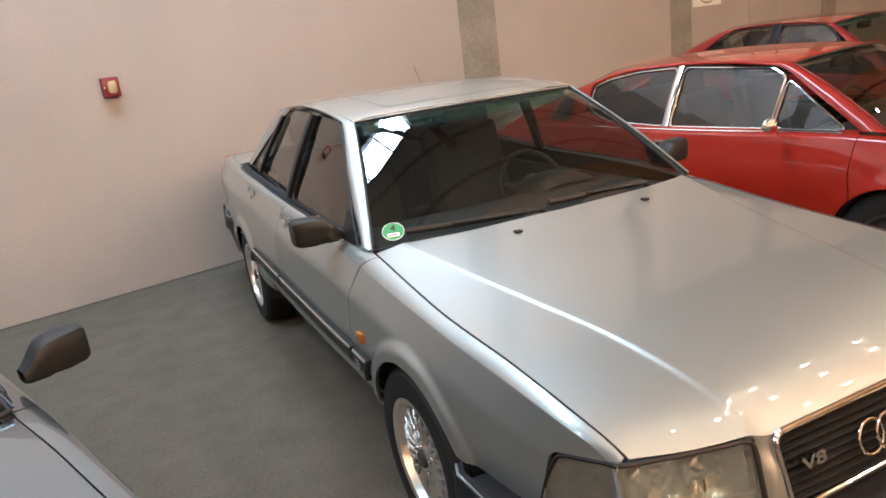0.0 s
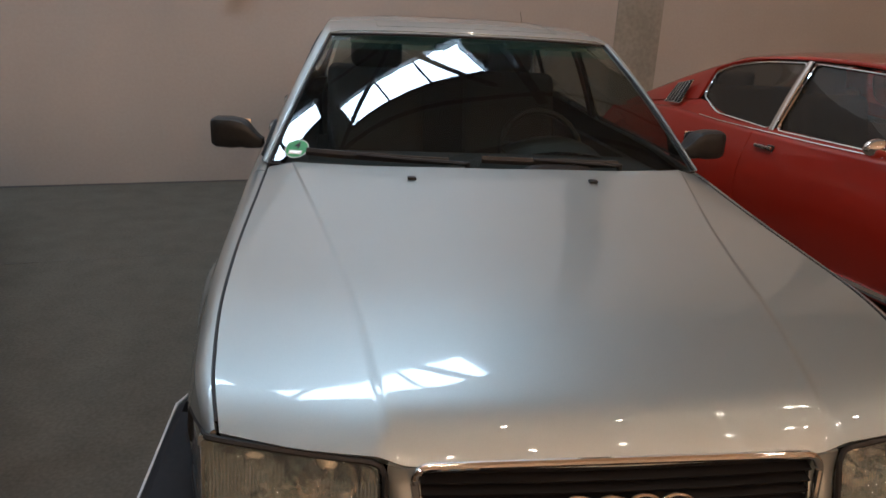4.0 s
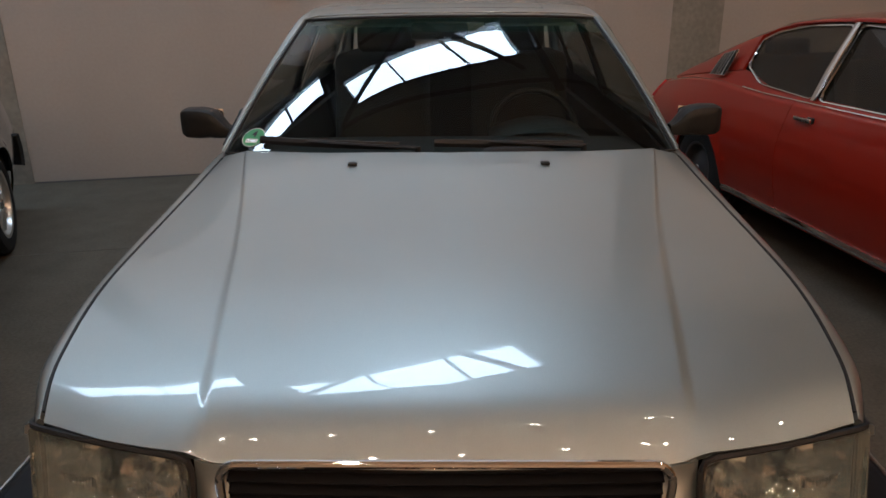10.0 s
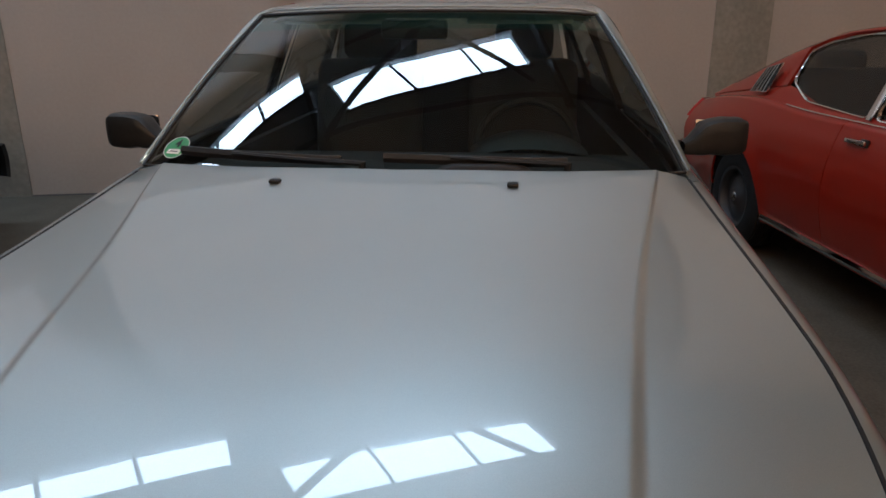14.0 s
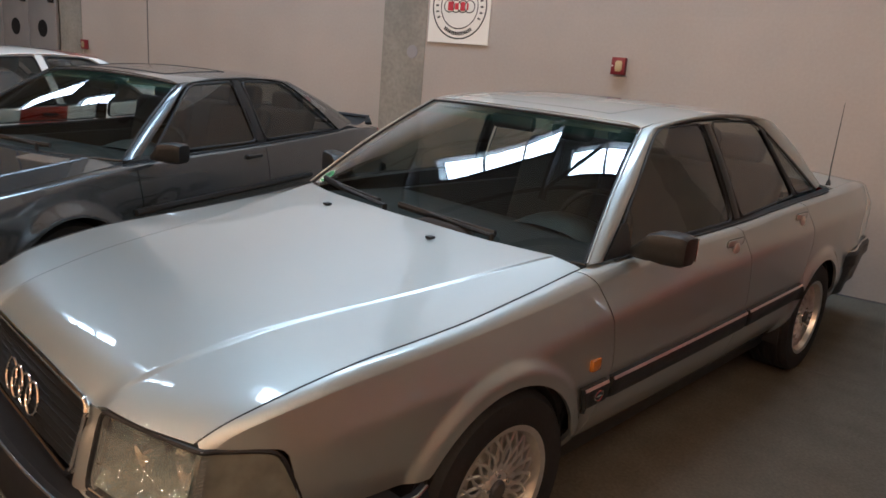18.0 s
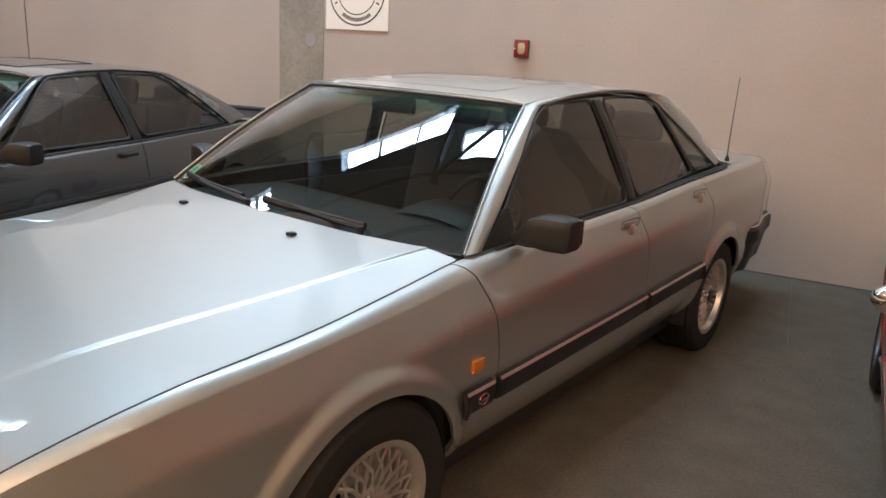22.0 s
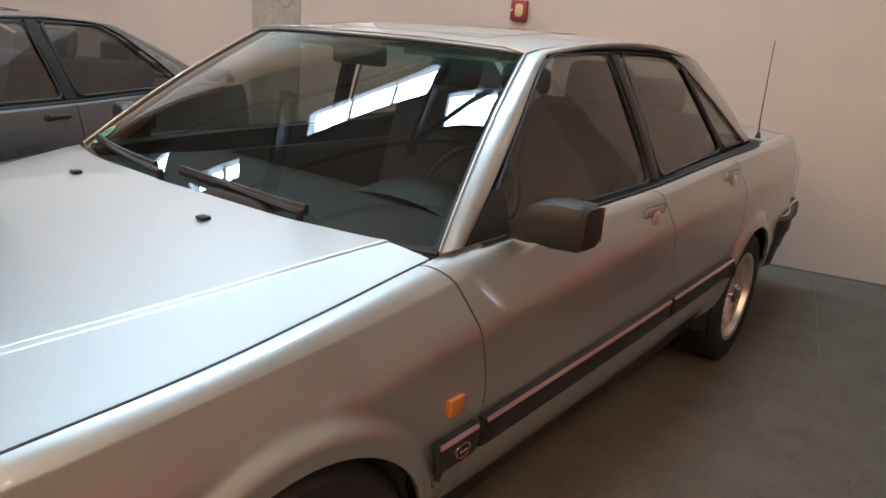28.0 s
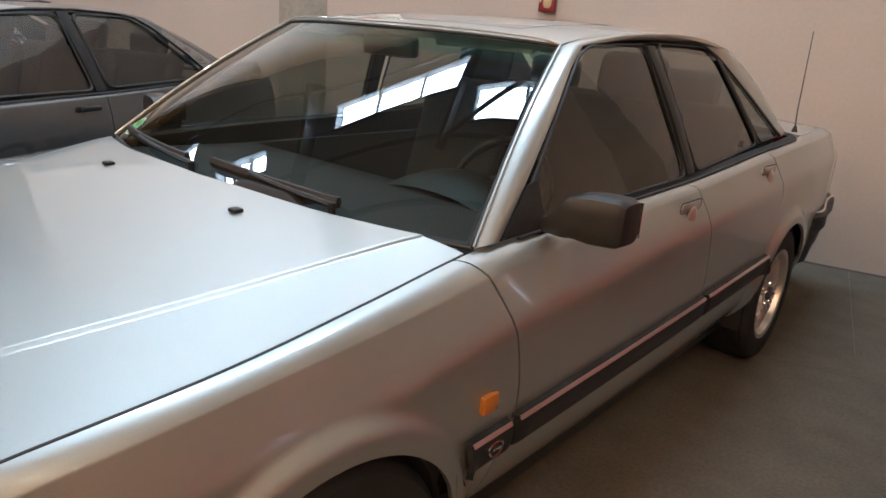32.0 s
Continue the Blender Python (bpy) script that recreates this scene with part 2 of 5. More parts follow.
def tube(points, radius, bm=None, sides=8, closed=False, caps=True, flat=1.0, up=None):
    """A round bar along points."""
    own = bm or bmesh.new()
    pts = [Vector(p) for p in points]
    rings = []
    n = len(pts)
    ref = Vector(up) if up is not None else Vector((0.03, 0.02, 1))
    for i, p in enumerate(pts):
        a = pts[i - 1] if (i > 0 or closed) else p
        b = pts[(i + 1) % n] if (i < n - 1 or closed) else p
        d = (b - a).normalized()
        s = d.cross(ref)
        if s.length < 1e-4:
            s = d.cross(Vector((1, 0, 0)))
        s.normalize()
        t = s.cross(d)
        r = radius[i] if isinstance(radius, (list, tuple)) else radius
        rings.append([own.verts.new(p + (s * math.cos(k * math.tau / sides) + t * math.sin(k * math.tau / sides) * flat) * r) for k in range(sides)])
    pairs = list(zip(rings, rings[1:] + rings[:1])) if closed else list(zip(rings, rings[1:]))
    for a, b in pairs:
        for k in range(sides):
            own.faces.new((a[k], a[(k + 1) % sides], b[(k + 1) % sides], b[k]))
    if caps and not closed:
        own.faces.new(rings[0][::-1])
        own.faces.new(rings[-1])
    return own


def revolve(profile, axis="x", seg=40, bm=None, closed=False):
    """Turns (radius, along) pairs round an axis."""
    own = bm or bmesh.new()
    rings = []
    for r, a in profile:
        ring = []
        for k in range(seg):
            c, s = math.cos(k * math.tau / seg) * r, math.sin(k * math.tau / seg) * r
            ring.append(own.verts.new({"x": (a, c, s), "y": (c, a, s), "z": (c, s, a)}[axis]))
        rings.append(ring)
    for a, b in list(zip(rings, rings[1:])) + ([(rings[-1], rings[0])] if closed else []):
        for k in range(seg):
            own.faces.new((a[k], a[(k + 1) % seg], b[(k + 1) % seg], b[k]))
    return own


def lettering(text, size, depth, mat, name, parent, m, label=""):
    cu = bpy.data.curves.new("txt", "FONT")
    cu.body, cu.size, cu.extrude, cu.align_x, cu.align_y = text, size, depth, "CENTER", "CENTER"
    cu.offset = size * 0.025
    tmp = bpy.data.objects.new("txt", cu)
    me = bpy.data.meshes.new_from_object(tmp)
    bpy.data.objects.remove(tmp)
    bpy.data.curves.remove(cu)
    me.materials.clear()
    me.materials.append(mat)
    ob = new(name, me)
    ob.parent = parent
    ob.matrix_basis = m
    if label:
        tagged(ob, label)
    return ob


def curve(*knots):
    """A smooth monotone curve through (x, value) pairs."""
    xs = [k[0] for k in knots]
    ys = [k[1] for k in knots]
    n = len(xs)
    d = [(ys[i + 1] - ys[i]) / (xs[i + 1] - xs[i]) for i in range(n - 1)]
    s = [d[0]] + [0 if d[i - 1] * d[i] <= 0 else 2 * d[i - 1] * d[i] / (d[i - 1] + d[i]) for i in range(1, n - 1)] + [d[-1]]
    def f(x):
        if x <= xs[0]:
            return ys[0] + (x - xs[0]) * s[0] * 0.3
        if x >= xs[-1]:
            return ys[-1] + (x - xs[-1]) * s[-1] * 0.3
        i = 0
        while x > xs[i + 1]:
            i += 1
        h = xs[i + 1] - xs[i]
        t = (x - xs[i]) / h
        return ((1 + 2 * t) * (1 - t) ** 2 * ys[i] + t * (1 - t) ** 2 * h * s[i] + t * t * (3 - 2 * t) * ys[i + 1] + t * t * (t - 1) * h * s[i + 1])
    return f


def span(a, b, n):
    return [a + (b - a) * i / n for i in range(n + 1)]


def mix(a, b, t):
    return a + (b - a) * t


def smooth(t):
    t = min(1.0, max(0.0, t))
    return t * t * (3 - 2 * t)

# ---------------------------------------------------------------- the hall
WALL_K, WALL_C = 0.215, 4.457
WALL_TURN = math.degrees(math.atan(WALL_K))

def on_wall(along, out=0.0, z=0.0):
    """A point by the pale wall: metres along it from the car's middle line, metres out of it, height."""
    c, s = math.cos(radians(WALL_TURN)), math.sin(radians(WALL_TURN))
    return Vector((along * c + out * s, WALL_C + along * s - out * c, z))


def wall_box(name, a0, a1, z0, z1, o0, o1, mat, label="", category="wall", kind="structure", bevel=0.0, parent=None):
    bm = box((a1 - a0, o1 - o0, z1 - z0), ((a0 + a1) / 2, -(o0 + o1) / 2, (z0 + z1) / 2), bevel)
    ob = link(name, bm, mat, parent, "", smooth=False)
    if parent is None:
        ob.matrix_basis = pose(0, WALL_C, 0, 0, 0, WALL_TURN)
        tagged(ob, label, category, "", kind)
    return ob


bm = box((70, 60, 0.2), (0, -8, -0.1))
tagged(link("floor", bm, M_CARPET, smooth=False), "worn grey carpet floor of the hall", "floor", kind="structure")
wall_box("wall_north", -9.59, 26.0, 0.0, 3.0, -0.3, 0.0, M_WALL, "plain pinkish white painted partition wall")
wall_box("wall_upper", -9.59, 26.0, 3.0, 8.4, -0.3, -0.05, M_UPPER, "pale grey upper wall under the roof")

# ---------------------------------------------------------------- cars
def make_wheel(parent, at, side, r_tyre, r_rim, width, style, turn=0.0):
    """side 1: outer face towards +x."""
    spokes = None
    rim = revolve([(r_rim * 0.93, -width * 0.75), (r_rim * 0.90, -width * 0.1), (r_rim * 0.955, width * 0.02), (r_rim * 0.965, width * 0.055),
                   (r_rim + 0.012, width * 0.075), (r_rim + 0.012, width * 0.05), (r_rim * 0.98, 0.0), (r_rim * 0.98, -width * 0.75)], seg=48)
    if style == "mesh":
        n = 20
        sb = bmesh.new()
        for tw in (1, -1):
            a0, a1 = 0.0, tw * math.tau / n * 1.45
            p0 = Vector((-0.012, math.cos(a0) * r_rim * 0.30, math.sin(a0) * r_rim * 0.30))
            pm = Vector((-0.004, math.cos((a0 + a1) / 2) * r_rim * 0.62, math.sin((a0 + a1) / 2) * r_rim * 0.62))
            p1 = Vector((-0.02, math.cos(a1) * r_rim * 0.93, math.sin(a1) * r_rim * 0.93))
            tube([p0, pm, p1], [0.0075, 0.0058, 0.0065], bm=sb, sides=5, up=(1, 0.01, 0.02))
        spokes = (n, sb)
        revolve([(0.0, -0.004), (r_rim * 0.20, -0.002), (r_rim * 0.29, -0.010), (r_rim * 0.33, -0.03), (r_rim * 0.33, -0.06)], seg=28, bm=rim)
    elif style == "disc":
        revolve([(0.0, 0.006), (r_rim * 0.25, 0.004), (r_rim * 0.34, -0.012), (r_rim * 0.60, -0.02), (r_rim * 0.78, -0.035), (r_rim * 0.93, -0.03)], seg=40, bm=rim)
    else:
        n = 10 if style == "ten" else 5
        w = 0.5 * math.tau / n * (0.55 if n == 5 else 0.50)
        def spoke(u, v):
            rr = mix(r_rim * 0.22, r_rim * 0.94, v)
            return (-0.006 - 0.018 * v * v - abs(u) ** 3 * 0.012, math.cos(u * w) * rr, math.sin(u * w) * rr)
        spokes = (n, sheet(spoke, (-1, -0.5, 0, 0.5, 1), span(0, 1, 4), thick=0.012))
        revolve([(0.0, 0.002), (r_rim * 0.2, 0.0), (r_rim * 0.27, -0.016), (r_rim * 0.27, -0.05)], seg=24, bm=rim)
    revolve([(0.01, -width * 0.55), (r_rim * 0.92, -width * 0.55)], seg=32, bm=rim)
    wheel = part("wheel", rim, M_ALLOY if style != "disc" else M_DARKMETAL, parent, sharp=50)
    wheel.matrix_basis = pose(*at, 0, 0, (0 if side > 0 else 180) + turn)
    if spokes:
        first = part("spoke", spokes[1], M_ALLOY, wheel)
        for k in range(1, spokes[0]):
            o = new("spoke", first.data)
            o.parent = wheel
            o.matrix_basis = Matrix.Rotation(k * math.tau / spokes[0], 4, "X")
    h = r_tyre - r_rim
    prof = [(r_rim * 0.985, -width * 0.86), (r_rim + h * 0.35, -width * 0.97), (r_rim + h * 0.75, -width * 0.95), (r_tyre - 0.006, -width * 0.82)]
    for g in range(5):
        c0 = -width * 0.82 + g * width * 0.152
        prof += [(r_tyre, c0 + 0.006), (r_tyre, c0 + width * 0.152 - 0.012), (r_tyre - 0.007, c0 + width * 0.152 - 0.009), (r_tyre - 0.007, c0 + width * 0.152 - 0.003)]
    prof += [(r_tyre - 0.004, -width * 0.03), (r_rim + h * 0.80, width * 0.075), (r_rim + h * 0.42, width * 0.10), (r_rim + h * 0.15, width * 0.085), (r_rim * 1.0, width * 0.05)]
    part("tyre", revolve(prof, seg=56), M_TYRE, wheel, sharp=40)
    cap = revolve([(0.0, 0.012), (r_rim * 0.13, 0.010), (r_rim * 0.165, 0.004), (r_rim * 0.17, -0.01)], seg=24)
    part("hub_cap", cap, M_DARKMETAL if style == "mesh" else M_DULLCHROME, wheel)
    if style == "mesh":
        for k in range(5):
            a = k * math.tau / 5 + 0.3
            bolt = revolve([(0.0, 0.004), (0.007, 0.004), (0.0085, 0.0), (0.0085, -0.012)], seg=8)
            bmesh.ops.translate(bolt, vec=(0, math.cos(a) * r_rim * 0.245, math.sin(a) * r_rim * 0.245), verts=bolt.verts)
            part("wheel_bolt", bolt, M_CHROME, wheel)
    return wheel


def build_car(name, label, m, S):
    """A car whose front axle's middle is the origin; it looks along -y. S: its measures and materials."""
    car = thing(name, label, "car", m)
    P = S["paint"]
    zsh, xsh, xs, zt, xt = S["zsh"], S["xsh"], S["xs"], S["zt"], S["xt"]
    wb, ra, zw = S["wheelbase"], S["arch"], S["r_tyre"] - 0.005
    sill, flare = S["sill"], S["flare"]

    def zlow(y):
        z = sill + S.get("tail_rise", 0.0) * smooth((y - wb - ra) / 0.5) + S.get("nose_rise", 0.0) * smooth((-y - ra) / 0.3)
        if "nose_low" in S and y < 0:
            z = max(z, S["nose_low"](y))
        for yc in (0.0, wb):
            d = abs(y - yc)
            if d < ra:
                z = max(z, zw + math.sqrt(max(0, ra * ra - d * d)))
        return z

    def bow(gap, s):
        a, b, c = S["bow"]
        return mix(a, b, smooth(s / 0.45)) if s < 0.45 else mix(b, c, ((s - 0.45) / 0.55) ** 1.6)

    def side(y, s):
        z0, z1 = zlow(y), zsh(y)
        if s <= 0.86:
            z = mix(z0, z1, s / 0.86)
            base = xs(y)
            k = min(1, max(0, (z - 0.18) / 0.42))
            x = base - 0.075 * (1 - k) ** 1.8 - S.get("tuck", 0.0) * max(0.0, (0.43 - z) / 0.13) ** 2
            if z > 0.60:
                q = (z - 0.60) / max(0.05, z1 - 0.60)
                if "shoulder" in S:
                    w = min(S["shoulder"], (z1 - 0.60) * 0.7)
                    t = (z - (z1 - w)) / w
                    t = max(0.0, t) if abs(t) > 0.22 else (t + 0.22) ** 2 / 0.88
                    x = mix(base, xsh(y), t)
                else:
                    x = mix(base, xsh(y), max(0, q) ** 1.7)
        else:
            q = (s - 0.86) / 0.14
            a = q * math.pi / 2
            x = mix(xsh(y), xt(y), mix(q, 1 - math.cos(a), S.get("roll", 1.0)))
            z = mix(z1, zt(y), math.sin(a))
        for yc in (0.0, wb):
            d = math.hypot(y - yc, z - zw)
            if d < ra + 0.25 and z < z1 + 0.01:
                if "flare_lip" in S:
                    x += flare * smooth((ra + S["flare_lip"] + S["flare_w"] - d) / S["flare_w"]) * smooth((z1 - z) / 0.08) * smooth((z - 0.24) / 0.12)
                else:
                    x += flare * math.exp(-(((d - ra) / S.get("flare_w", 0.055)) ** 2)) * (1 if d > ra - 0.02 else 0.5) * smooth((z1 - z) / 0.1)
        return x, z

    def yline(y0, y1):
        """y samples, closer at the wheel arches."""
        ys = set(span(y0, y1, max(6, int(abs(y1 - y0) / S.get("y_step", 0.055)))))
        for yc in (0.0, wb):
            ys |= {yc + ra * math.cos(radians(a)) * k for a in range(0, 91, 9) for k in (1, -1)}
            ys |= {yc - ra - 0.012, yc + ra + 0.012}
        ys |= set(S.get("extra_y", ()))
        ys = sorted(y for y in ys if y0 - 1e-6 <= y <= y1 + 1e-6)
        out = [ys[0]]
        for y in ys[1:]:
            if y - out[-1] > 0.004:
                out.append(y)
        out[-1] = ys[-1]
        return out

    SS = S["levels"] if "levels" in S else [0, 0.015, 0.05, 0.12, 0.2, 0.29, 0.38, 0.47, 0.56, 0.65, 0.73, 0.79, 0.83, 0.86, 0.885, 0.91, 0.94, 0.97, 1.0]
    def side_panel(pname, y0, y1, b0, b1, sgn, mat=P, lab=""):
        us = [(y - y0) / (y1 - y0) for y in yline(y0, y1)]
        g = S.get("gap", 0.0028)
        def fn(u, s):
            ya = y0 + (bow(0, s) if b0 else 0) + g
            yb = y1 + (bow(0, s) if b1 else 0) - g
            y = mix(ya, yb, u)
            x, z = side(y, s)
            return (sgn * x, y, z)
        return part(pname, sheet(fn, us, SS, lip=0.014, flip=sgn < 0), mat, car, lab, sharp=50)

    cuts = S["cuts"]
    for sgn in (1, -1):
        fender = side_panel("front_fender", cuts[0], cuts[1], False, True, sgn)
        names = ["front_door", "rear_door"] if len(cuts) == 5 else ["door"]
        for i, nm in enumerate(names):
            door = side_panel(nm, cuts[1 + i], cuts[2 + i], True, True, sgn)
            hy = cuts[2 + i] - S.get("handle_in", 0.13)
            hs = 0.80
            hx, hz = side(hy, hs)
            if S["handle"] == "flap":
                fr = tube([(sgn * (side(hy + dy_, 0.80)[0] + 0.001), hy + dy_, hz + dz_) for dy_, dz_ in ((-0.085, 0.024), (-0.075, 0.031), (0.07, 0.031), (0.08, 0.024), (0.08, 0.006), (0.07, -0.001), (-0.075, -0.001), (-0.085, 0.006))], 0.0014, closed=True, sides=5)
                part("handle_surround", fr, M_RUBBER, door)
                part("door_handle", box((0.012, 0.15, 0.03), (sgn * (hx - 0.001), hy - 0.005, hz + 0.014), 0.004), P, door)
                cup = bmesh.new()
                cs = min(span(0.3, 0.8, 50), key=lambda k: abs(side(hy, k)[1] - hz + 0.020))
                bmesh.ops.create_uvsphere(cup, u_segments=18, v_segments=10, radius=1, matrix=Matrix.Translation((sgn * (side(hy, cs)[0] - 0.002), hy + 0.004, hz - 0.020)) @ Matrix.Diagonal((0.006, 0.036, 0.034, 1)))
                part("handle_cup", cup, M_ALLOY, door, "bright recessed grip cup")
            else:
                part("door_handle", box((0.02, 0.14, 0.022), (sgn * (hx + 0.016), hy, hz), 0.006), S.get("handle_mat", M_CHROME), door)
                part("handle_base", box((0.014, 0.05, 0.034), (sgn * (hx + 0.004), hy - 0.05, hz), 0.005), M_BLACKPLASTIC, door)
        side_panel("rear_fender", cuts[-2], cuts[-1], True, False, sgn)
        # inner dark shell, wheel wells
        def inner(y, s):
            x, z = side(y, min(s, 0.97))
            return (sgn * (x - 0.055), y, z)
        part("inner_body", sheet(inner, yline(cuts[0] + 0.02, cuts[-1] - 0.02), [0, 0.2, 0.4, 0.6, 0.8, 0.9, 0.97], flip=sgn < 0), M_UNDER, car)
        for yc in (0.0, wb):
            well = sheet(lambda u, v: (sgn * mix(xs(yc) - 0.32, xs(yc) - 0.035, u), yc + (ra + 0.004) * math.cos(v), zw + (ra + 0.004) * math.sin(v)), (0, 0.5, 1), span(-0.25, math.pi + 0.25, 20), thick=0.006)
            sheet(lambda u, v: (sgn * (xs(yc) - 0.32), yc + (ra + 0.004) * u * math.cos(v), zw + (ra + 0.004) * u * math.sin(v)), (0.01, 1), span(0, math.tau, 24), bm=well)
            part("wheel_well", well, M_UNDER, car)
            make_wheel(car, (sgn * S["wheel_x"], yc, S["r_tyre"]), sgn, S["r_tyre"], S["r_rim"], S["tyre_w"], S["wheel"])
    # floor pan
    part("floor_pan", box((1.36, wb + 1.2, 0.06), (0, wb / 2 + 0.05, sill + 0.03)), M_UNDER, car)

    # bonnet
    yf, zc, xc = S["hood_front"], S["zc"], S["crease"]
    yr = S["hood_rear"]
    def hood(u, v):
        y0, y1 = yf(abs(u)), yr(abs(u))
        y = mix(y0, y1, v)
        xe = xt(y) - S.get("hood_gap", 0.0045)
        x = u * xe
        a = abs(x)
        c = xc(y)
        ze = S["edge_flat"](y) if "edge_flat" in S else zt(y)
        top = zc(y)
        crown = S.get("crown", 0.7)
        zk = mix(ze, top, crown)
        if a < c:
            z = mix(zk, top, 1 - (a / c) ** 2)
        else:
            q = (a - c) / max(0.02, xe - c)
            z = mix(zk - S.get("crease_step", 0.008) * smooth(q / S.get("crease_w", 0.11)) * smooth((y + 0.99) / 0.16) * smooth((0.46 - y) / 0.10), ze + 0.0005, q ** S.get("outer_pow", 1.1)) if q > 0 else zk
        d = y - y0
        R = S.get("nose_r", 0.11)
        if d < R:
            k = (R - d) / R
            z -= S["nose_drop"](abs(u)) * k * k + S["lip"](d) * (1 - 0.5 * smooth((abs(u) - 0.54) / 0.09)) if "lip" in S else S["nose_drop"](abs(u)) * (1 - math.sqrt(max(0, 1 - k * k)))
        return (x, y, z)
    def bonnet_fn(k, v):
        """k 0 to 1 up to the crease, 1 to 2 from the crease to the edge."""
        a = abs(k)
        u = min(1.0, a * 0.6)
        for _ in range(5):
            y = mix(yf(u), yr(u), v)
            c = xc(y) / (xt(y) - S.get("hood_gap", 0.0045))
            u = a * c if a < 1 else mix(c, 1.0, a - 1)
        return hood(math.copysign(u, k), v)
    half = [0, 0.1, 0.2, 0.3, 0.4, 0.5, 0.6, 0.7, 0.8, 0.88, 0.94, 0.975, 0.99, 1.0, 1.015, 1.03, 1.05, 1.07, 1.085, 1.1, 1.12, 1.16, 1.22, 1.3, 1.4, 1.5, 1.6, 1.7, 1.8, 1.88, 1.94, 1.975, 2.0]
    us = [-u for u in half[:0:-1]] + half
    vs = [0, 0.002, 0.006, 0.012, 0.02, 0.03, 0.042, 0.056, 0.072, 0.09, 0.11, 0.14] + span(0.18, 0.94, 18) + [0.965, 0.985, 1.0]
    bonnet = part("bonnet", sheet(bonnet_fn, us, vs, lip=0.02), P, car, sharp=60)
    part("engine_bay", sheet(lambda u, v: (u * 0.66, mix(-0.62, 0.55, v), mix(S["zc"](-0.6), S["zc"](0.4), v) - 0.10), (-1, 0, 1), (0, 0.5, 1)), M_UNDER, car)

    # glasshouse
    ws, rw = S["ws"], S["rw"]     # (bottom half width, bottom y, bottom z, top half width, top y, top z)
    def screen(u, v, k=ws, bowb=S["ws_bow"][0], bowt=S["ws_bow"][1], out=0.018):
        w = mix(k[0], k[3], v)
        arc = (1 - abs(u) ** S.get("ws_pow", 2.2))
        n = math.sin(math.pi * v) * out
        sg = -1 if k is ws else 1
        return Vector((u * w, mix(k[1], k[4], v) + sg * mix(bowb, bowt, v) * arc + sg * n * 0.6, mix(k[2], k[5], v) + mix(0.0, S["crown_top"], v) * arc + n * 0.8))
    NU = [i / 12 for i in range(-12, 13)]
    NV = span(0, 1, 12)
    band = 0.86 if S.get("band") else 1.0
    glass = part("windscreen", sheet(lambda u, v: screen(u * 0.985, 0.02 + v * (band - 0.02)), NU, NV), S.get("glass", M_GLASS), car)
    if band < 1:
        part("shade_band", sheet(lambda u, v: screen(u * 0.985, band + v * (0.985 - band)), NU, (0, 0.5, 1)), M_BANDGLASS, car, "green tinted shade band")
    part("rear_window", sheet(lambda u, v: screen(u * 0.97, v, rw, 0.10, 0.05), NU, NV, flip=True), M_SIDEGLASS, car)
    loop = [screen(u, 0) for u in NU] + [screen(1, v) for v in NV[1:]] + [screen(u, 1) for u in NU[-2::-1]] + [screen(-1, v) for v in NV[-2:0:-1]]
    part("windscreen_seal", tube(loop, S.get("ws_seal", 0.008), closed=True, sides=6), M_RUBBER, car)
    trim = [screen(-1.012, v) + Vector((0, -0.006, 0.006)) for v in NV] + [screen(u * 1.0, 1.01) + Vector((0, -0.004, 0.010)) for u in NU[1:-1]] + [screen(1.012, v) + Vector((0, -0.006, 0.006)) for v in NV[::-1]]
    part("windscreen_trim", tube(trim, 0.0038, sides=6), P, car, "thin bright strip round the windscreen")
    y1, y2 = ws[4], rw[4]
    def roof(u, v):
        w = mix(ws[3], rw[3], v) + S.get("roof_belly", 0.02) * math.sin(math.pi * v)
        ze = mix(ws[5], rw[5], v) + S["roof_rise"] * math.sin(math.pi * min(1, max(0, v))) ** 0.8
        arc = 1 - abs(u) ** 2.6
        bow_y = mix(-S["ws_bow"][1], 0.05, v) * (1 - abs(u) ** S.get("ws_pow", 2.2))
        return (u * (w + 0.004), mix(y1, y2, v) + bow_y, ze + 0.006 + mix(S["crown_top"], S.get("crown_roof", S["crown_top"]), math.sin(math.pi * v) ** 0.7) * arc)
    RU = [-1, -0.985, -0.965, -0.94, -0.9, -0.84, -0.75, -0.6, -0.45, -0.3, -0.15, 0, 0.15, 0.3, 0.45, 0.6, 0.75, 0.84, 0.9, 0.94, 0.965, 0.985, 1]
    roof_part = part("roof", sheet(roof, RU, span(0, 1, 18), lip=0.012), P, car, sharp=60)
    part("headlining", sheet(lambda u, v: Vector(roof(u * 0.97, v)) - Vector((0, 0, 0.035)), (-1, -0.5, 0, 0.5, 1), span(0.02, 0.98, 6), flip=True), M_LINING, car)
    if S.get("sunroof"):
        a0, a1, hw = S["sunroof"]
        seam = [Vector(roof(u, a0)) for u in span(-hw, hw, 12)] + [Vector(roof(hw, v)) for v in span(a0, a1, 10)[1:]] + [Vector(roof(u, a1)) for u in span(hw, -hw, 12)[1:]] + [Vector(roof(-hw, v)) for v in span(a1, a0, 10)[1:-1]]
        part("sunroof_seal", tube([p - Vector((0, 0, 0.0006)) for p in seam], S.get("sunroof_r", 0.0013), closed=True, sides=5), M_RUBBER, roof_part)

    # cab sides: ruled sheet from the windows' outline to the screen edges and the roof edge
    belt_x, top_x, top_z = S["belt_x"], S["rail_x"], S["rail_z"]
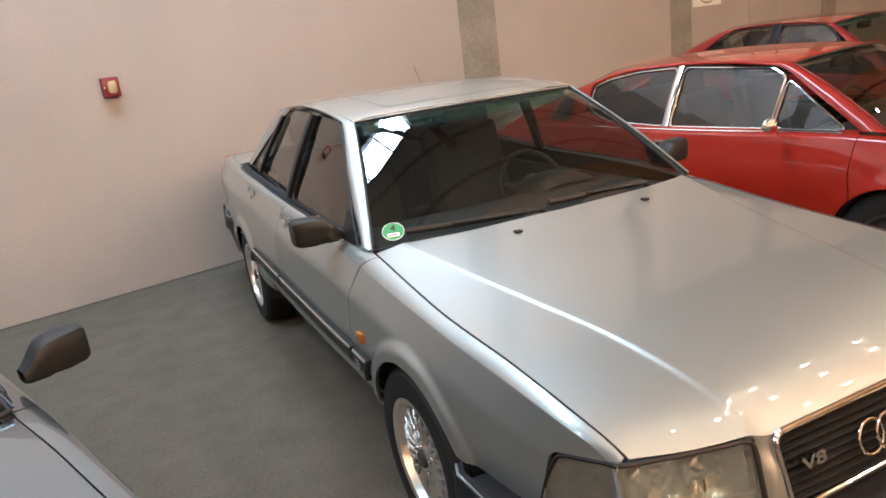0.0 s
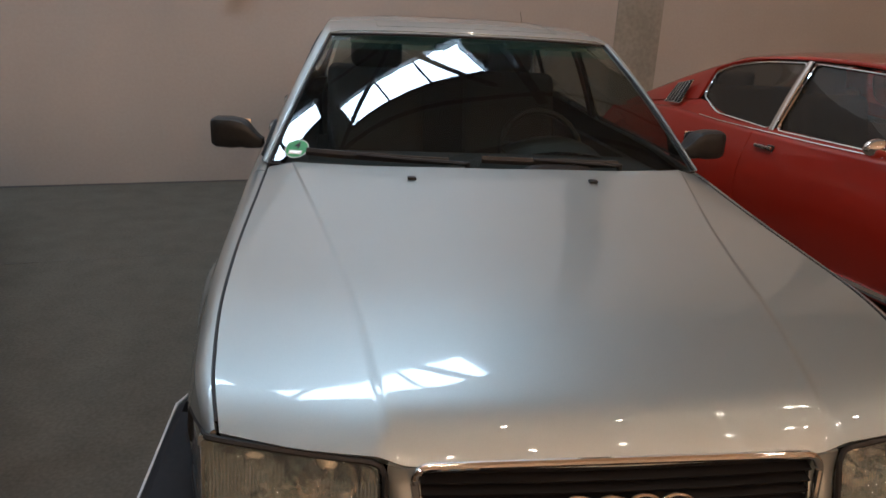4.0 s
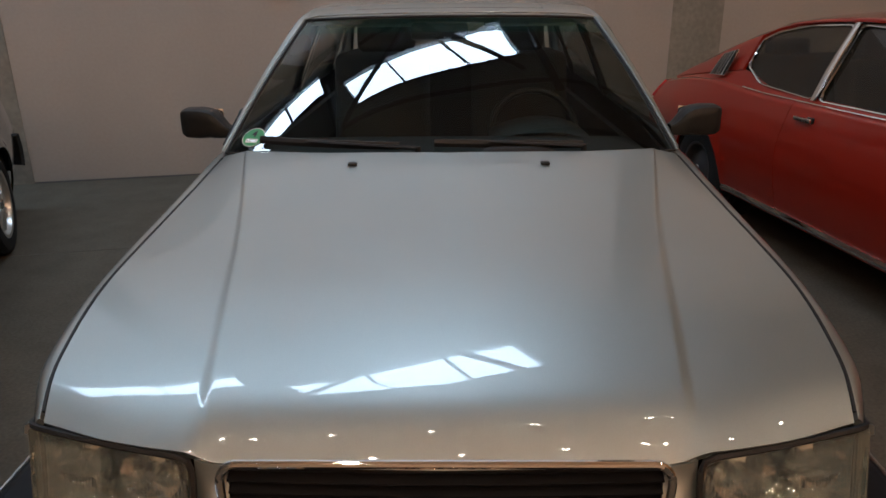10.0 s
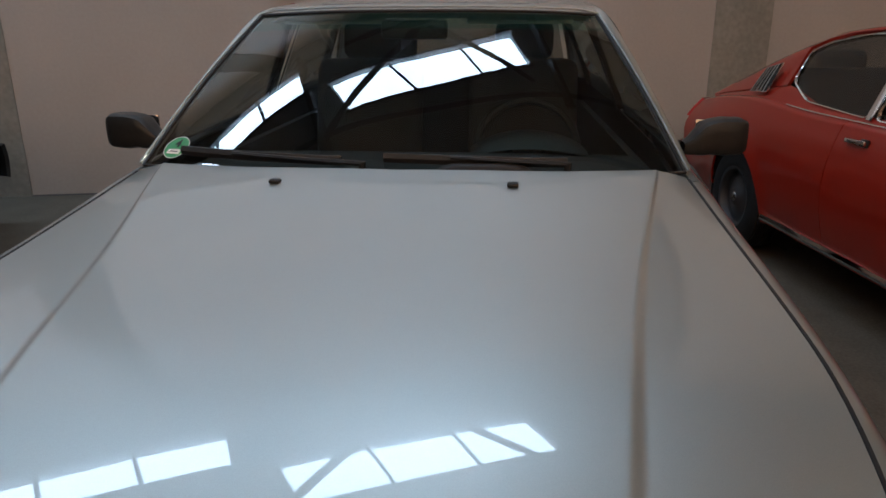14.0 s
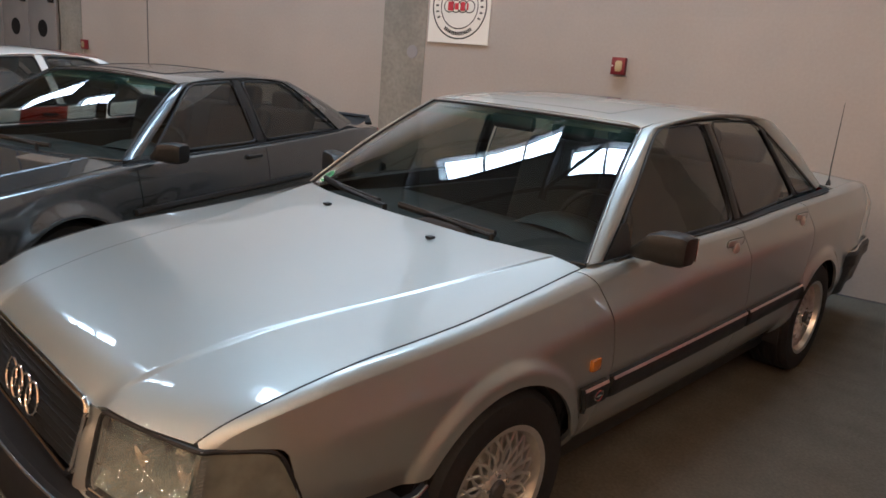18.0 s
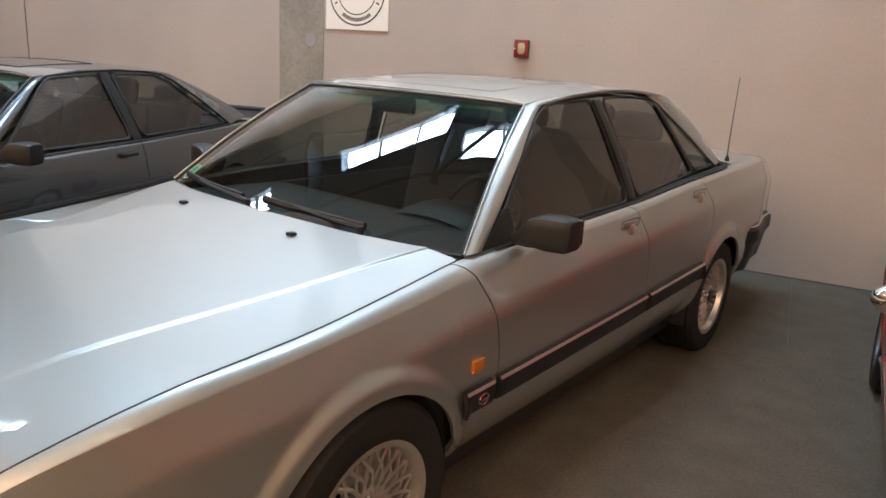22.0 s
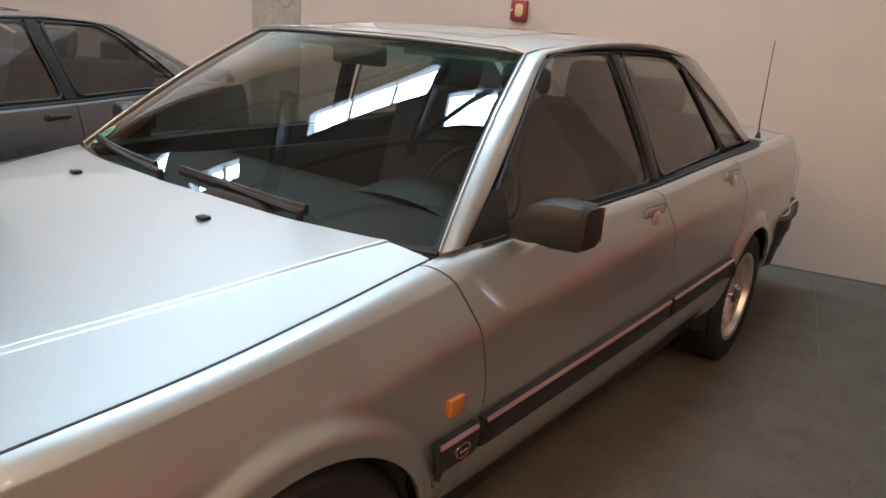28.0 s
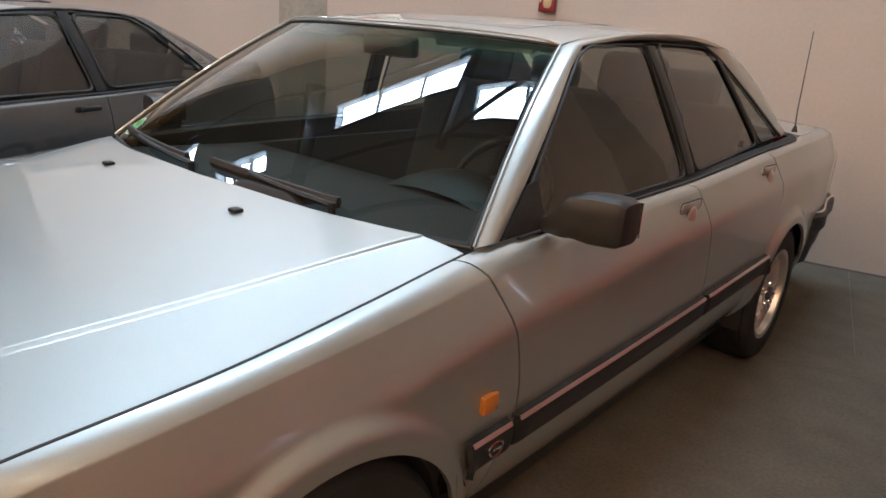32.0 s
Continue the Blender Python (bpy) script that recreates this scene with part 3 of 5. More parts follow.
    def gx(y, z):
        zb = zt(y) + 0.004
        q = (z - zb) / max(0.05, top_z - zb)
        return mix(belt_x, top_x, q) + 0.012 * math.sin(math.pi * min(1, max(0, q))) - S.get("tail_in", 0.0) * smooth((y - 1.1) / 1.5)
    def chain(pts, n):
        L = [0]
        for a, b in zip(pts, pts[1:]):
            L.append(L[-1] + (Vector(b) - Vector(a)).length)
        out = []
        for i in range(n + 1):
            d = L[-1] * i / n
            j = 0
            while j < len(pts) - 2 and d > L[j + 1]:
                j += 1
            q = (d - L[j]) / max(1e-6, L[j + 1] - L[j])
            out.append(Vector(pts[j]).lerp(Vector(pts[j + 1]), min(1, q)))
        return out
    dlo = S["dlo"]           # outline of the side windows, (y, z), from the mirror corner up and back down
    for sgn in (1, -1):
        segs = []
        A = [(gx(y, z), y, z) for y, z in dlo]
        Bv = []
        wv = [screen(1.008, v) for v in span(0, 1, 10)]
        rl = [Vector(roof(1, v)) for v in span(0, 1, 12)]
        rv = [screen(1.03, v, rw, 0.10, 0.05) for v in span(1, 0, 10)]
        ia, ib = S["dlo_split"]
        for pa, pb, n in ((A[:ia + 1], wv, 12), (A[ia:ib + 1], rl, 16), (A[ib:], rv, 12)):
            ca, cb = chain(pa, n), chain(pb, n)
            segs += list(zip(ca, cb))[(1 if segs else 0):]
        def cab(u, v):
            a, b = segs[int(v)]
            p = a.lerp(b, u)
            bulge = math.sin(math.pi * u) * 0.010
            return (sgn * (p.x + bulge), p.y, p.z + bulge * 0.5)
        part("cab_frame", sheet(cab, (0, 0.12, 0.3, 0.5, 0.7, 0.88, 1), list(range(len(segs))), lip=0.016, flip=sgn > 0), P, car, sharp=60)
        for wname, poly in S["windows"]:
            pts = []
            m_ = len(poly)
            for i in range(m_):
                a, b, c = Vector(poly[i - 1]), Vector(poly[i]), Vector(poly[(i + 1) % m_])
                r = min(0.045, (a - b).length * 0.3, (c - b).length * 0.3)
                p0, p1 = b + (a - b).normalized() * r, b + (c - b).normalized() * r
                for t in (0, 0.25, 0.5, 0.75, 1):
                    pts.append(p0 * (1 - t) ** 2 + b * 2 * t * (1 - t) + p1 * t * t)
            ring = [Vector((sgn * (gx(p.x, p.y) - 0.006), p.x, p.y)) for p in pts]
            bmg = bmesh.new()
            cen = sum(ring, Vector()) / len(ring)
            mid = [bmg.verts.new(Vector((sgn * (gx(q.y, q.z) - 0.006), q.y, q.z))) for q in (cen.lerp(p, 0.5) for p in ring)]
            cv = bmg.verts.new((sgn * (gx(cen.y, cen.z) - 0.006), cen.y, cen.z))
            rv_ = [bmg.verts.new(p) for p in ring]
            k_ = len(ring)
            for i in range(k_):
                bmg.faces.new((rv_[i], rv_[(i + 1) % k_], mid[(i + 1) % k_], mid[i]))
                bmg.faces.new((mid[i], mid[(i + 1) % k_], cv))
            bmesh.ops.recalc_face_normals(bmg, faces=bmg.faces)
            pane = part(wname, bmg, M_SIDEGLASS, car)
            seal = [Vector((sgn * (gx(p.x, p.y) + 0.001), p.x, p.y)) for p in pts]
            part("window_seal", tube(seal, S.get("seal_r", 0.010), closed=True, sides=6, flat=0.6), S.get("seal_mat", M_RUBBER), pane)
        for pil in S["pillars"]:
            bmp = sheet(lambda u, v: (sgn * (gx(mix(pil[0], pil[2], v) + u, mix(pil[1], pil[3], v)) + 0.001 + 0.004 * (1 - (u / pil[4]) ** 2)), mix(pil[0], pil[2], v) + u, mix(pil[1], pil[3], v)), span(-pil[4], pil[4], 4), span(0, 1, 8), thick=0.02)
            part("door_pillar", bmp, S.get("pillar_mat", M_BLACKPLASTIC), car)
        # belt strip under the windows
        y0, yend = S["belt"]
        bs = [(sgn * (mix(belt_x, xt(y), 0.5) + 0.012), y, zt(y) + 0.004) for y in span(y0, yend, 24)]
        part("belt_strip", tube(bs, S.get("belt_r", 0.008), sides=6, flat=0.7), S.get("belt_mat", M_RUBBER), car)
    # boot lid and tail
    by0, by1 = rw[1] - 0.02, S["tail_y"]
    def boot(u, v):
        y = mix(by0 + 0.08 * (1 - u * u), by1 + 0.03 * (1 - u * u), v)
        ze = zt(min(y, cuts[-1]))
        z = ze + S.get("boot_crown", 0.03) * (1 - u * u) - S.get("boot_fall", 0.0) * v * v
        q = (v - 0.9) / 0.1
        if q > 0:
            z -= 0.035 * q * q
        return (u * (xt(min(y, cuts[-1])) - 0.003), y, z)
    part("boot_lid", sheet(boot, span(-1, 1, 20), span(0, 1, 20), lip=0.015), P, car)
    def tail(u, v):
        x, z = side(cuts[-1], 0.97 * (1 - v))
        return (u * x, cuts[-1] + 0.055 * (1 - u * u) ** 0.8 + 0.04 * math.sin(math.pi * v) * (1 - u ** 4), z)
    part("tail_panel", sheet(tail, span(-1, 1, 20), span(0, 1, 12)), P, car)
    for sgn in (1, -1):
        lamp = sheet(lambda u, v: Vector(tail(sgn * mix(0.52, 0.985, u), mix(0.06, 0.33, v))) + Vector((sgn * 0.006, 0.012, 0)), span(0, 1, 6), span(0, 1, 4), thick=0.02)
        part("rear_lamp", lamp, M_REDLENS, car)
    # cabin
    inside(car, S)
    return car, dict(side=side, hood=hood, screen=screen, roof=roof, gx=gx, zlow=zlow, bonnet=bonnet)


def inside(car, S):
    ws, rw = S["ws"], S["rw"]
    dy = ws[1]
    w = ws[0] - 0.06
    zd = ws[2]
    part("dashboard", sheet(lambda u, v: (u * w, mix(dy + 0.02 - 0.12 * (1 - u * u), dy + 0.62, v), zd - 0.03 - 0.02 * v + 0.035 * math.sin(math.pi * min(1, v * 1.15)) * (1 - u ** 4) - 0.32 * smooth((v - 0.86) / 0.14)), span(-1, 1, 14), span(0, 1, 16)), M_DASH, car)
    hood_bm = sheet(lambda u, v: (S["wheel_side"] * 0.36 + u * 0.2, mix(dy + 0.32, dy + 0.58, v), zd - 0.03 + 0.075 * (1 - u * u) ** 0.7 * math.sin(math.pi * mix(0.15, 0.8, v))), span(-1, 1, 10), span(0, 1, 6))
    part("instrument_hood", hood_bm, M_DASH, car)
    # steering wheel
    sw = bmesh.new()
    cx, cy, cz = S["wheel_side"] * 0.36, dy + 0.66, zd - 0.05
    tilt = Matrix.Translation((cx, cy, cz)) @ Matrix.Rotation(radians(62), 4, "X")
    ring = [tilt @ Vector((math.cos(a) * 0.185, math.sin(a) * 0.185, 0)) for a in span(0, math.tau, 36)[:-1]]
    tube(ring, 0.0145, bm=sw, closed=True, sides=8)
    for a in (0.15, math.pi - 0.15, -math.pi / 2):
        tube([tilt @ Vector((0, 0, -0.02)), tilt @ Vector((math.cos(a) * 0.18, math.sin(a) * 0.18, 0))], [0.03, 0.014], bm=sw, sides=6)
    tube([tilt @ Vector((0, 0, -0.03)), tilt @ Vector((0, 0, 0.02))], 0.055, bm=sw, sides=16)
    tube([tilt @ Vector((0, 0, -0.03)), tilt @ Vector((0, 0, -0.35))], 0.03, bm=sw, sides=8)
    part("steering_wheel", sw, M_BLACKPLASTIC, car)
    floor_z = S["sill"] + 0.08
    roof_z = ws[5]
    for sx in (1, -1):
        fy = dy + 1.05
        seat = box((0.50, 0.52, 0.16), (sx * 0.36, fy, floor_z + 0.16), 0.05, seg=3)
        part("front_seat", seat, M_FABRIC, car)
        back = box((0.50, 0.14, 0.62), (0, 0, 0.29), 0.055, seg=3)
        bmesh.ops.transform(back, matrix=pose(sx * 0.36, fy + 0.25, floor_z + 0.2, -16), verts=back.verts)
        bk = part("seat_back", back, M_FABRIC, car)
        hr = box((0.27, 0.10, 0.18), (0, 0, 0), 0.045, seg=3)
        bmesh.ops.transform(hr, matrix=pose(sx * 0.36, fy + 0.46, min(floor_z + 0.94, roof_z - 0.10), -12), verts=hr.verts)
        part("headrest", hr, M_FABRIC, car)
    if rw[1] - dy > 1.6:
        ry = rw[4] - S.get("rear_seat_in", 0.12)
        part("rear_bench", box((1.25, 0.5, 0.16), (0, ry - 0.32, floor_z + 0.16), 0.05, seg=3), M_FABRIC, car)
        rb = box((1.28, 0.15, 0.60), (0, 0, 0.28), 0.05, seg=3)
        bmesh.ops.transform(rb, matrix=pose(0, ry - 0.05, floor_z + 0.2, -20), verts=rb.verts)
        part("rear_seat_back", rb, M_FABRIC, car)
        for sx in (1, -1):
            hr = box((0.28, 0.09, 0.15), (sx * 0.36, ry + 0.18, min(floor_z + 0.84, rw[5] - 0.16)), 0.04, seg=3)
            part("rear_headrest", hr, M_FABRIC, car)
        part("parcel_shelf", box((1.3, max(0.2, rw[1] - ry - 0.16), 0.03), (0, (ry + 0.16 + rw[1]) / 2, rw[2] - 0.045)), M_DASH, car)
    part("rear_view_mirror", box((0.23, 0.035, 0.065), (S["wheel_side"] * -0.04, ws[4] - 0.02, ws[5] - 0.045), 0.014), M_BLACKPLASTIC, car)
    for sx in (1, -1):
        part("sun_visor", box((0.36, 0.13, 0.016), (sx * 0.32, ws[4] + 0.05, ws[5] + 0.0), 0.006, turn=pose(0, 0, 0, 20)), M_LINING, car)
        sh = box((0.03, (rw[1] - dy) * 0.86, 0.5), (sx * (S["belt_x"] - 0.07), (rw[1] + dy) / 2, zd - 0.30))
        part("door_lining", sh, M_DASH, car)


def mirror_mesh(sx, x0, y, z, w, h):
    """A door mirror: a wedge foot at the window corner and a deep rounded housing."""
    own = bmesh.new()
    def shell(u, v):
        # u round the section, v outwards from the door
        a = u * math.tau
        k = [(0.0, 0.30, 0.55), (0.12, 0.48, 0.75), (0.30, 0.85, 1.0), (0.6, 1.0, 1.0), (0.9, 0.97, 0.92), (0.985, 0.82, 0.75), (1.0, 0.55, 0.45), (1.0005, 0.01, 0.01)]
        j = 0
        while j < len(k) - 2 and v > k[j + 1][0]:
            j += 1
        q = (v - k[j][0]) / (k[j + 1][0] - k[j][0])
        hh, dd = mix(k[j][1], k[j + 1][1], q), mix(k[j][2], k[j + 1][2], q)
        c, s = math.cos(a), math.sin(a)
        r = 1 / max(1e-6, (abs(c) ** 5 + abs(s) ** 5) ** 0.2)
        yy = c * r * 0.055 * dd
        zz = s * r * h / 2 * hh
        return (sx * (x0 + 0.02 + v * w), y + yy + 0.035 * v - 0.05, z + zz - (1 - smooth(v * 2.4)) * h * 0.28)
    sheet(shell, span(0, 1, 24), [0, 0.06, 0.12, 0.2, 0.3, 0.4, 0.5, 0.6, 0.7, 0.8, 0.9, 0.95, 0.985, 1.0, 1.0005], bm=own)
    return own


def wiper(car, screen, x0, x1, w):
    """An arm and a blade lying along the foot of the windscreen."""
    pts = []
    for q in span(0, 1, 12):
        x = mix(x0, x1, q)
        p = Vector(screen(x / w, 0.03 + 0.05 * q))
        pts.append(p + Vector((0, -0.02, 0.022)))
    arm = bmesh.new()
    tube(pts[:9], [0.011] * 3 + [0.008] * 6, bm=arm, sides=6, flat=0.7)
    piv = pts[0]
    tube([piv - Vector((0, 0.0, 0.03)), piv + Vector((0, 0, 0.006))], 0.010, bm=arm, sides=10)
    wp = part("wiper_arm", arm, M_BLACKPLASTIC, car)
    d = (pts[-1] - pts[0]).normalized()
    bl = [pts[7] + d * k + Vector((0, 0.012, 0.004)) for k in span(-0.27, 0.22, 10)]
    bl = [Vector((p.x, 0, 0)) for p in bl]
    fixed = []
    for p in bl:
        s = Vector(screen(p.x / w, 0.05 + 0.04 * abs(p.x - x0)))
        fixed.append(s + Vector((0, -0.010, 0.014)))
    part("wiper_blade", tube(fixed, 0.0105, sides=6, flat=1.4), M_RUBBER, wp)



# ---------------------------------------------------------------- the silver saloon
EDGE = curve((-0.90, 0.791), (-0.74, 0.801), (-0.47, 0.820), (-0.12, 0.846), (0.15, 0.876), (0.5, 0.917), (1.08, 0.942), (1.55, 0.952), (2.35, 0.990), (2.95, 1.005), (3.5, 1.01), (3.85, 0.98))
def nose_roll(d, r=0.48, drop=0.063):
    """How far the bonnet's front has rolled down, d behind its front edge."""
    return drop * min(1.0, max(0.0, (r - d) / r)) ** 2 + 0.5 * lip_roll(d)
def lip_roll(d, r=0.115, drop=0.036):
    """The tighter curl of the bonnet's last hand's width."""
    return drop * max(0.0, 1 - max(0.0, d) / r) ** 2
V8 = dict(
    paint=M_SILVER, wheelbase=2.65, arch=0.345, r_tyre=0.318, r_rim=0.200, tyre_w=0.215, wheel_x=0.868, wheel="mesh",
    sill=0.295, tuck=0.035, flare=0.021, flare_w=0.05, flare_lip=0.030, roll=0.25, y_step=0.028,
    levels=[0, 0.012] + span(0.03, 0.82, 26) + [0.84, 0.852, 0.860, 0.866, 0.875, 0.89, 0.91, 0.94, 0.97, 1.0], tail_rise=0.10, nose_rise=0.0, bow=(-0.06, 0.03, -0.10),
    zsh=curve((-0.86, 0.688), (-0.80, 0.730), (-0.72, 0.755), (-0.5, 0.788), (-0.2, 0.814), (0.15, 0.843), (0.5, 0.880), (1.08, 0.915), (1.55, 0.930), (2.35, 0.972), (2.95, 0.985), (3.5, 0.985), (3.9, 0.955)),
    xsh=curve((-0.875, 0.738), (-0.72, 0.785), (-0.5, 0.808), (-0.2, 0.825), (0.5, 0.838), (1.5, 0.850), (2.4, 0.848), (3.0, 0.83), (3.6, 0.78), (3.85, 0.73)),
    xs=curve((-0.875, 0.748), (-0.72, 0.806), (-0.5, 0.843), (-0.2, 0.869), (0.5, 0.888), (1.5, 0.896), (2.4, 0.894), (2.9, 0.89), (3.4, 0.86), (3.85, 0.79)),
    zt=lambda y: EDGE(y) - nose_roll(y + 0.872), edge_flat=EDGE,
    xt=curve((-0.875, 0.722), (-0.74, 0.750), (-0.47, 0.774), (-0.1, 0.785), (0.2, 0.781), (0.5, 0.777), (0.9, 0.81), (1.5, 0.815), (2.4, 0.812), (3.0, 0.775), (3.6, 0.72), (3.85, 0.68)),
    lip=lip_roll, zc=curve((-0.96, 0.784), (-0.7, 0.811), (-0.4, 0.849), (0.0, 0.902), (0.2, 0.935), (0.36, 0.958)),
    crease=curve((-0.95, 0.405), (-0.75, 0.435), (-0.47, 0.482), (-0.15, 0.548), (0.26, 0.648), (0.4, 0.682)),
    crown=0.62, crease_w=0.07, crease_step=0.0045, shoulder=0.115, ws_seal=0.0055, belt_r=0.005, outer_pow=1.05,
    hood_front=curve((0, -0.962), (0.3, -0.958), (0.5, -0.950), (0.62, -0.942), (0.8, -0.918), (1.0, -0.868)),
    hood_rear=curve((0, 0.305), (0.5, 0.33), (0.8, 0.38), (1.0, 0.445)),
    nose_r=0.48, nose_drop=curve((0, 0.066), (0.5, 0.065), (1.0, 0.063)),
    ws=(0.772, 0.465, 0.922, 0.575, 1.045, 1.338), ws_bow=(0.120, 0.095), ws_pow=3.0, crown_top=0.014, crown_roof=0.018, hood_gap=0.0075,
    rw=(0.665, 3.02, 1.02, 0.555, 2.46, 1.352), roof_rise=0.052, roof_belly=0.02,
    tail_in=0.058, belt_x=0.795, rail_x=0.60, rail_z=1.372, band=True, sunroof=(0.10, 0.46, 0.66),
    seal_r=0.0048, dlo=[(0.535, 0.926), (0.674, 1.035), (0.847, 1.168), (1.028, 1.304), (1.105, 1.344), (1.35, 1.366), (1.65, 1.378), (2.0, 1.382), (2.19, 1.372), (2.30, 1.334), (2.55, 1.178), (2.815, 1.008)],
    dlo_split=(4, 8), handle="flap", handle_in=0.15,
    windows=[("front_door_window", [(0.600, 0.948), (1.045, 1.308), (1.135, 1.344), (1.53, 1.362), (1.60, 0.959)]),
             ("rear_door_window", [(1.70, 0.964), (1.64, 1.366), (2.16, 1.368), (2.245, 1.330), (2.445, 0.997)]),
             ("quarter_window", [(2.492, 1.001), (2.297, 1.318), (2.375, 1.275), (2.765, 1.013)])],
    pillars=[(1.655, 0.962, 1.585, 1.358, 0.034), (2.47, 1.0, 2.272, 1.325, 0.020)],
    belt=(0.60, 2.80), nose_low=curve((-0.86, 0.705), (-0.72, 0.686), (-0.695, 0.672), (-0.655, 0.50), (-0.60, 0.485), (-0.30, 0.485)), extra_y=(-0.72, -0.705, -0.695, -0.685, -0.675, -0.665, -0.655, -0.645), cuts=[-0.866, 0.505, 1.605, 2.385, 3.88], tail_y=3.89, wheel_side=1, rear_seat_in=0.05)
saloon, F = build_car("silver_saloon_car", "silver metallic executive saloon with chrome grille on grey carpet", None, V8)

def sym(fn):
    for sx in (1, -1):
        fn(sx)

# grille: chrome frame, slats, rings, engine badge
def grille_pt(x, z):
    return Vector((x, -0.955 - 0.22 * (0.697 - z) - 0.012 * (1 - (x / 0.4) ** 2), z))
GZ0, GZ1 = 0.505, 0.692
def grille_half(z):
    return mix(0.360, 0.377, (z - GZ0) / (GZ1 - GZ0))
rim = []
r = 0.030
for (cx, cz, a0) in ((1, GZ1, 0), (-1, GZ1, 90), (-1, GZ0, 180), (1, GZ0, 270)):
    for a in span(a0, a0 + 90, 6):
        z = cz + (-r if cz == GZ1 else r) + r * math.sin(radians(a))
        x = cx * (grille_half(cz) - r) + r * math.cos(radians(a))
        rim.append(grille_pt(x, z))
grille = part("grille", sheet(lambda u, v: grille_pt(u * grille_half(mix(GZ0, GZ1, v)), mix(GZ0, GZ1, v)) + Vector((0, 0.035, 0)), span(-1, 1, 16), span(0, 1, 6)), M_UNDER, saloon, "black slatted grille")
part("grille_frame", tube(rim, 0.0078, closed=True, sides=10), M_CHROME, grille, "polished chrome grille frame")
for k in range(9):
    z = mix(GZ0 + 0.012, GZ1 - 0.012, k / 8)
    hw = grille_half(z) - 0.008
    slat = sheet(lambda u, v: grille_pt(u * hw, z) + Vector((0, 0.006 + 0.028 * v, 0.010 * v)), span(-1, 1, 14), (0, 0.25, 1), thick=0.004)
    part("grille_slat", slat, M_GRILLE, grille)
for k in range(4):
    cx = (k - 1.5) * 0.0605
    ring = [grille_pt(cx + 0.0425 * math.cos(a), 0.598 + 0.0425 * math.sin(a)) + Vector((0, -0.010 - 0.002 * (k % 2), 0)) for a in span(0, math.tau, 40)[:-1]]
    part("emblem_ring", tube(ring, 0.0042, closed=True, sides=10), M_CHROME, grille, "chrome ring of the grille emblem")
p = grille_pt(-0.287, 0.607)
lettering("V8", 0.043, 0.004, M_CHROME, "engine_badge", grille, Matrix.Translation((p.x, p.y - 0.012, p.z)) @ pose(0, 0, 0, 78, 0, 0) @ Matrix.Diagonal((1.65, 1, 1, 1)), "chrome engine badge reading V8")

# nose panel round grille and lamps
def nose(sx):
    def fn(u, v):
        z = mix(0.49, 0.700 - 0.004 * u, v)
        x0 = grille_half(z) - 0.009
        x = mix(x0, 0.422 + 0.006 * (1 - v), u)
        y = -0.953 - 0.20 * (0.697 - z) + 0.020 * u * u - 0.012 * math.sin(math.pi * u)
        top = F["hood"](x / 0.722, 0.0)
        q = smooth((v - 0.55) / 0.45)
        return Vector((sx * x, mix(y, top[1] - 0.001, q), z + (top[2] - 0.001 - 0.700) * q))
    part("nose_panel", sheet(fn, span(0, 1, 8), span(0, 1, 10), lip=0.02, flip=sx < 0), M_SILVER, saloon)
sym(nose)

# headlamps
def lamp_pt(sx, u, v, back=0.0):
    """u from the inner edge out to the corner and round it, v from bottom to top."""
    if u <= 1:
        x, y = mix(0.432, 0.748, u), mix(-0.945, -0.868, max(0.0, u) ** 1.25)
        zb, ztop = mix(0.505, 0.50, u), mix(0.694, 0.704, u)
    else:
        q = u - 1
        y = -0.868 + (mix(0.232, 0.166, v) if v < 0.999 else 0.166) * q ** 1.15
        x = max(0.748, mix(0.748, F["side"](y, 0.02)[0] - 0.003, smooth(q * 3)))
        zb, ztop = mix(0.50, 0.505, q), mix(0.704, 0.682, q) - 0.012 * max(0.0, q - 0.8) / 0.2
    z = mix(zb, ztop, v)
    return Vector((sx * (x - back * 0.1), y - 0.24 * (0.69 - z) * (1 if u <= 1 else 1 - (u - 1)) + back, z))
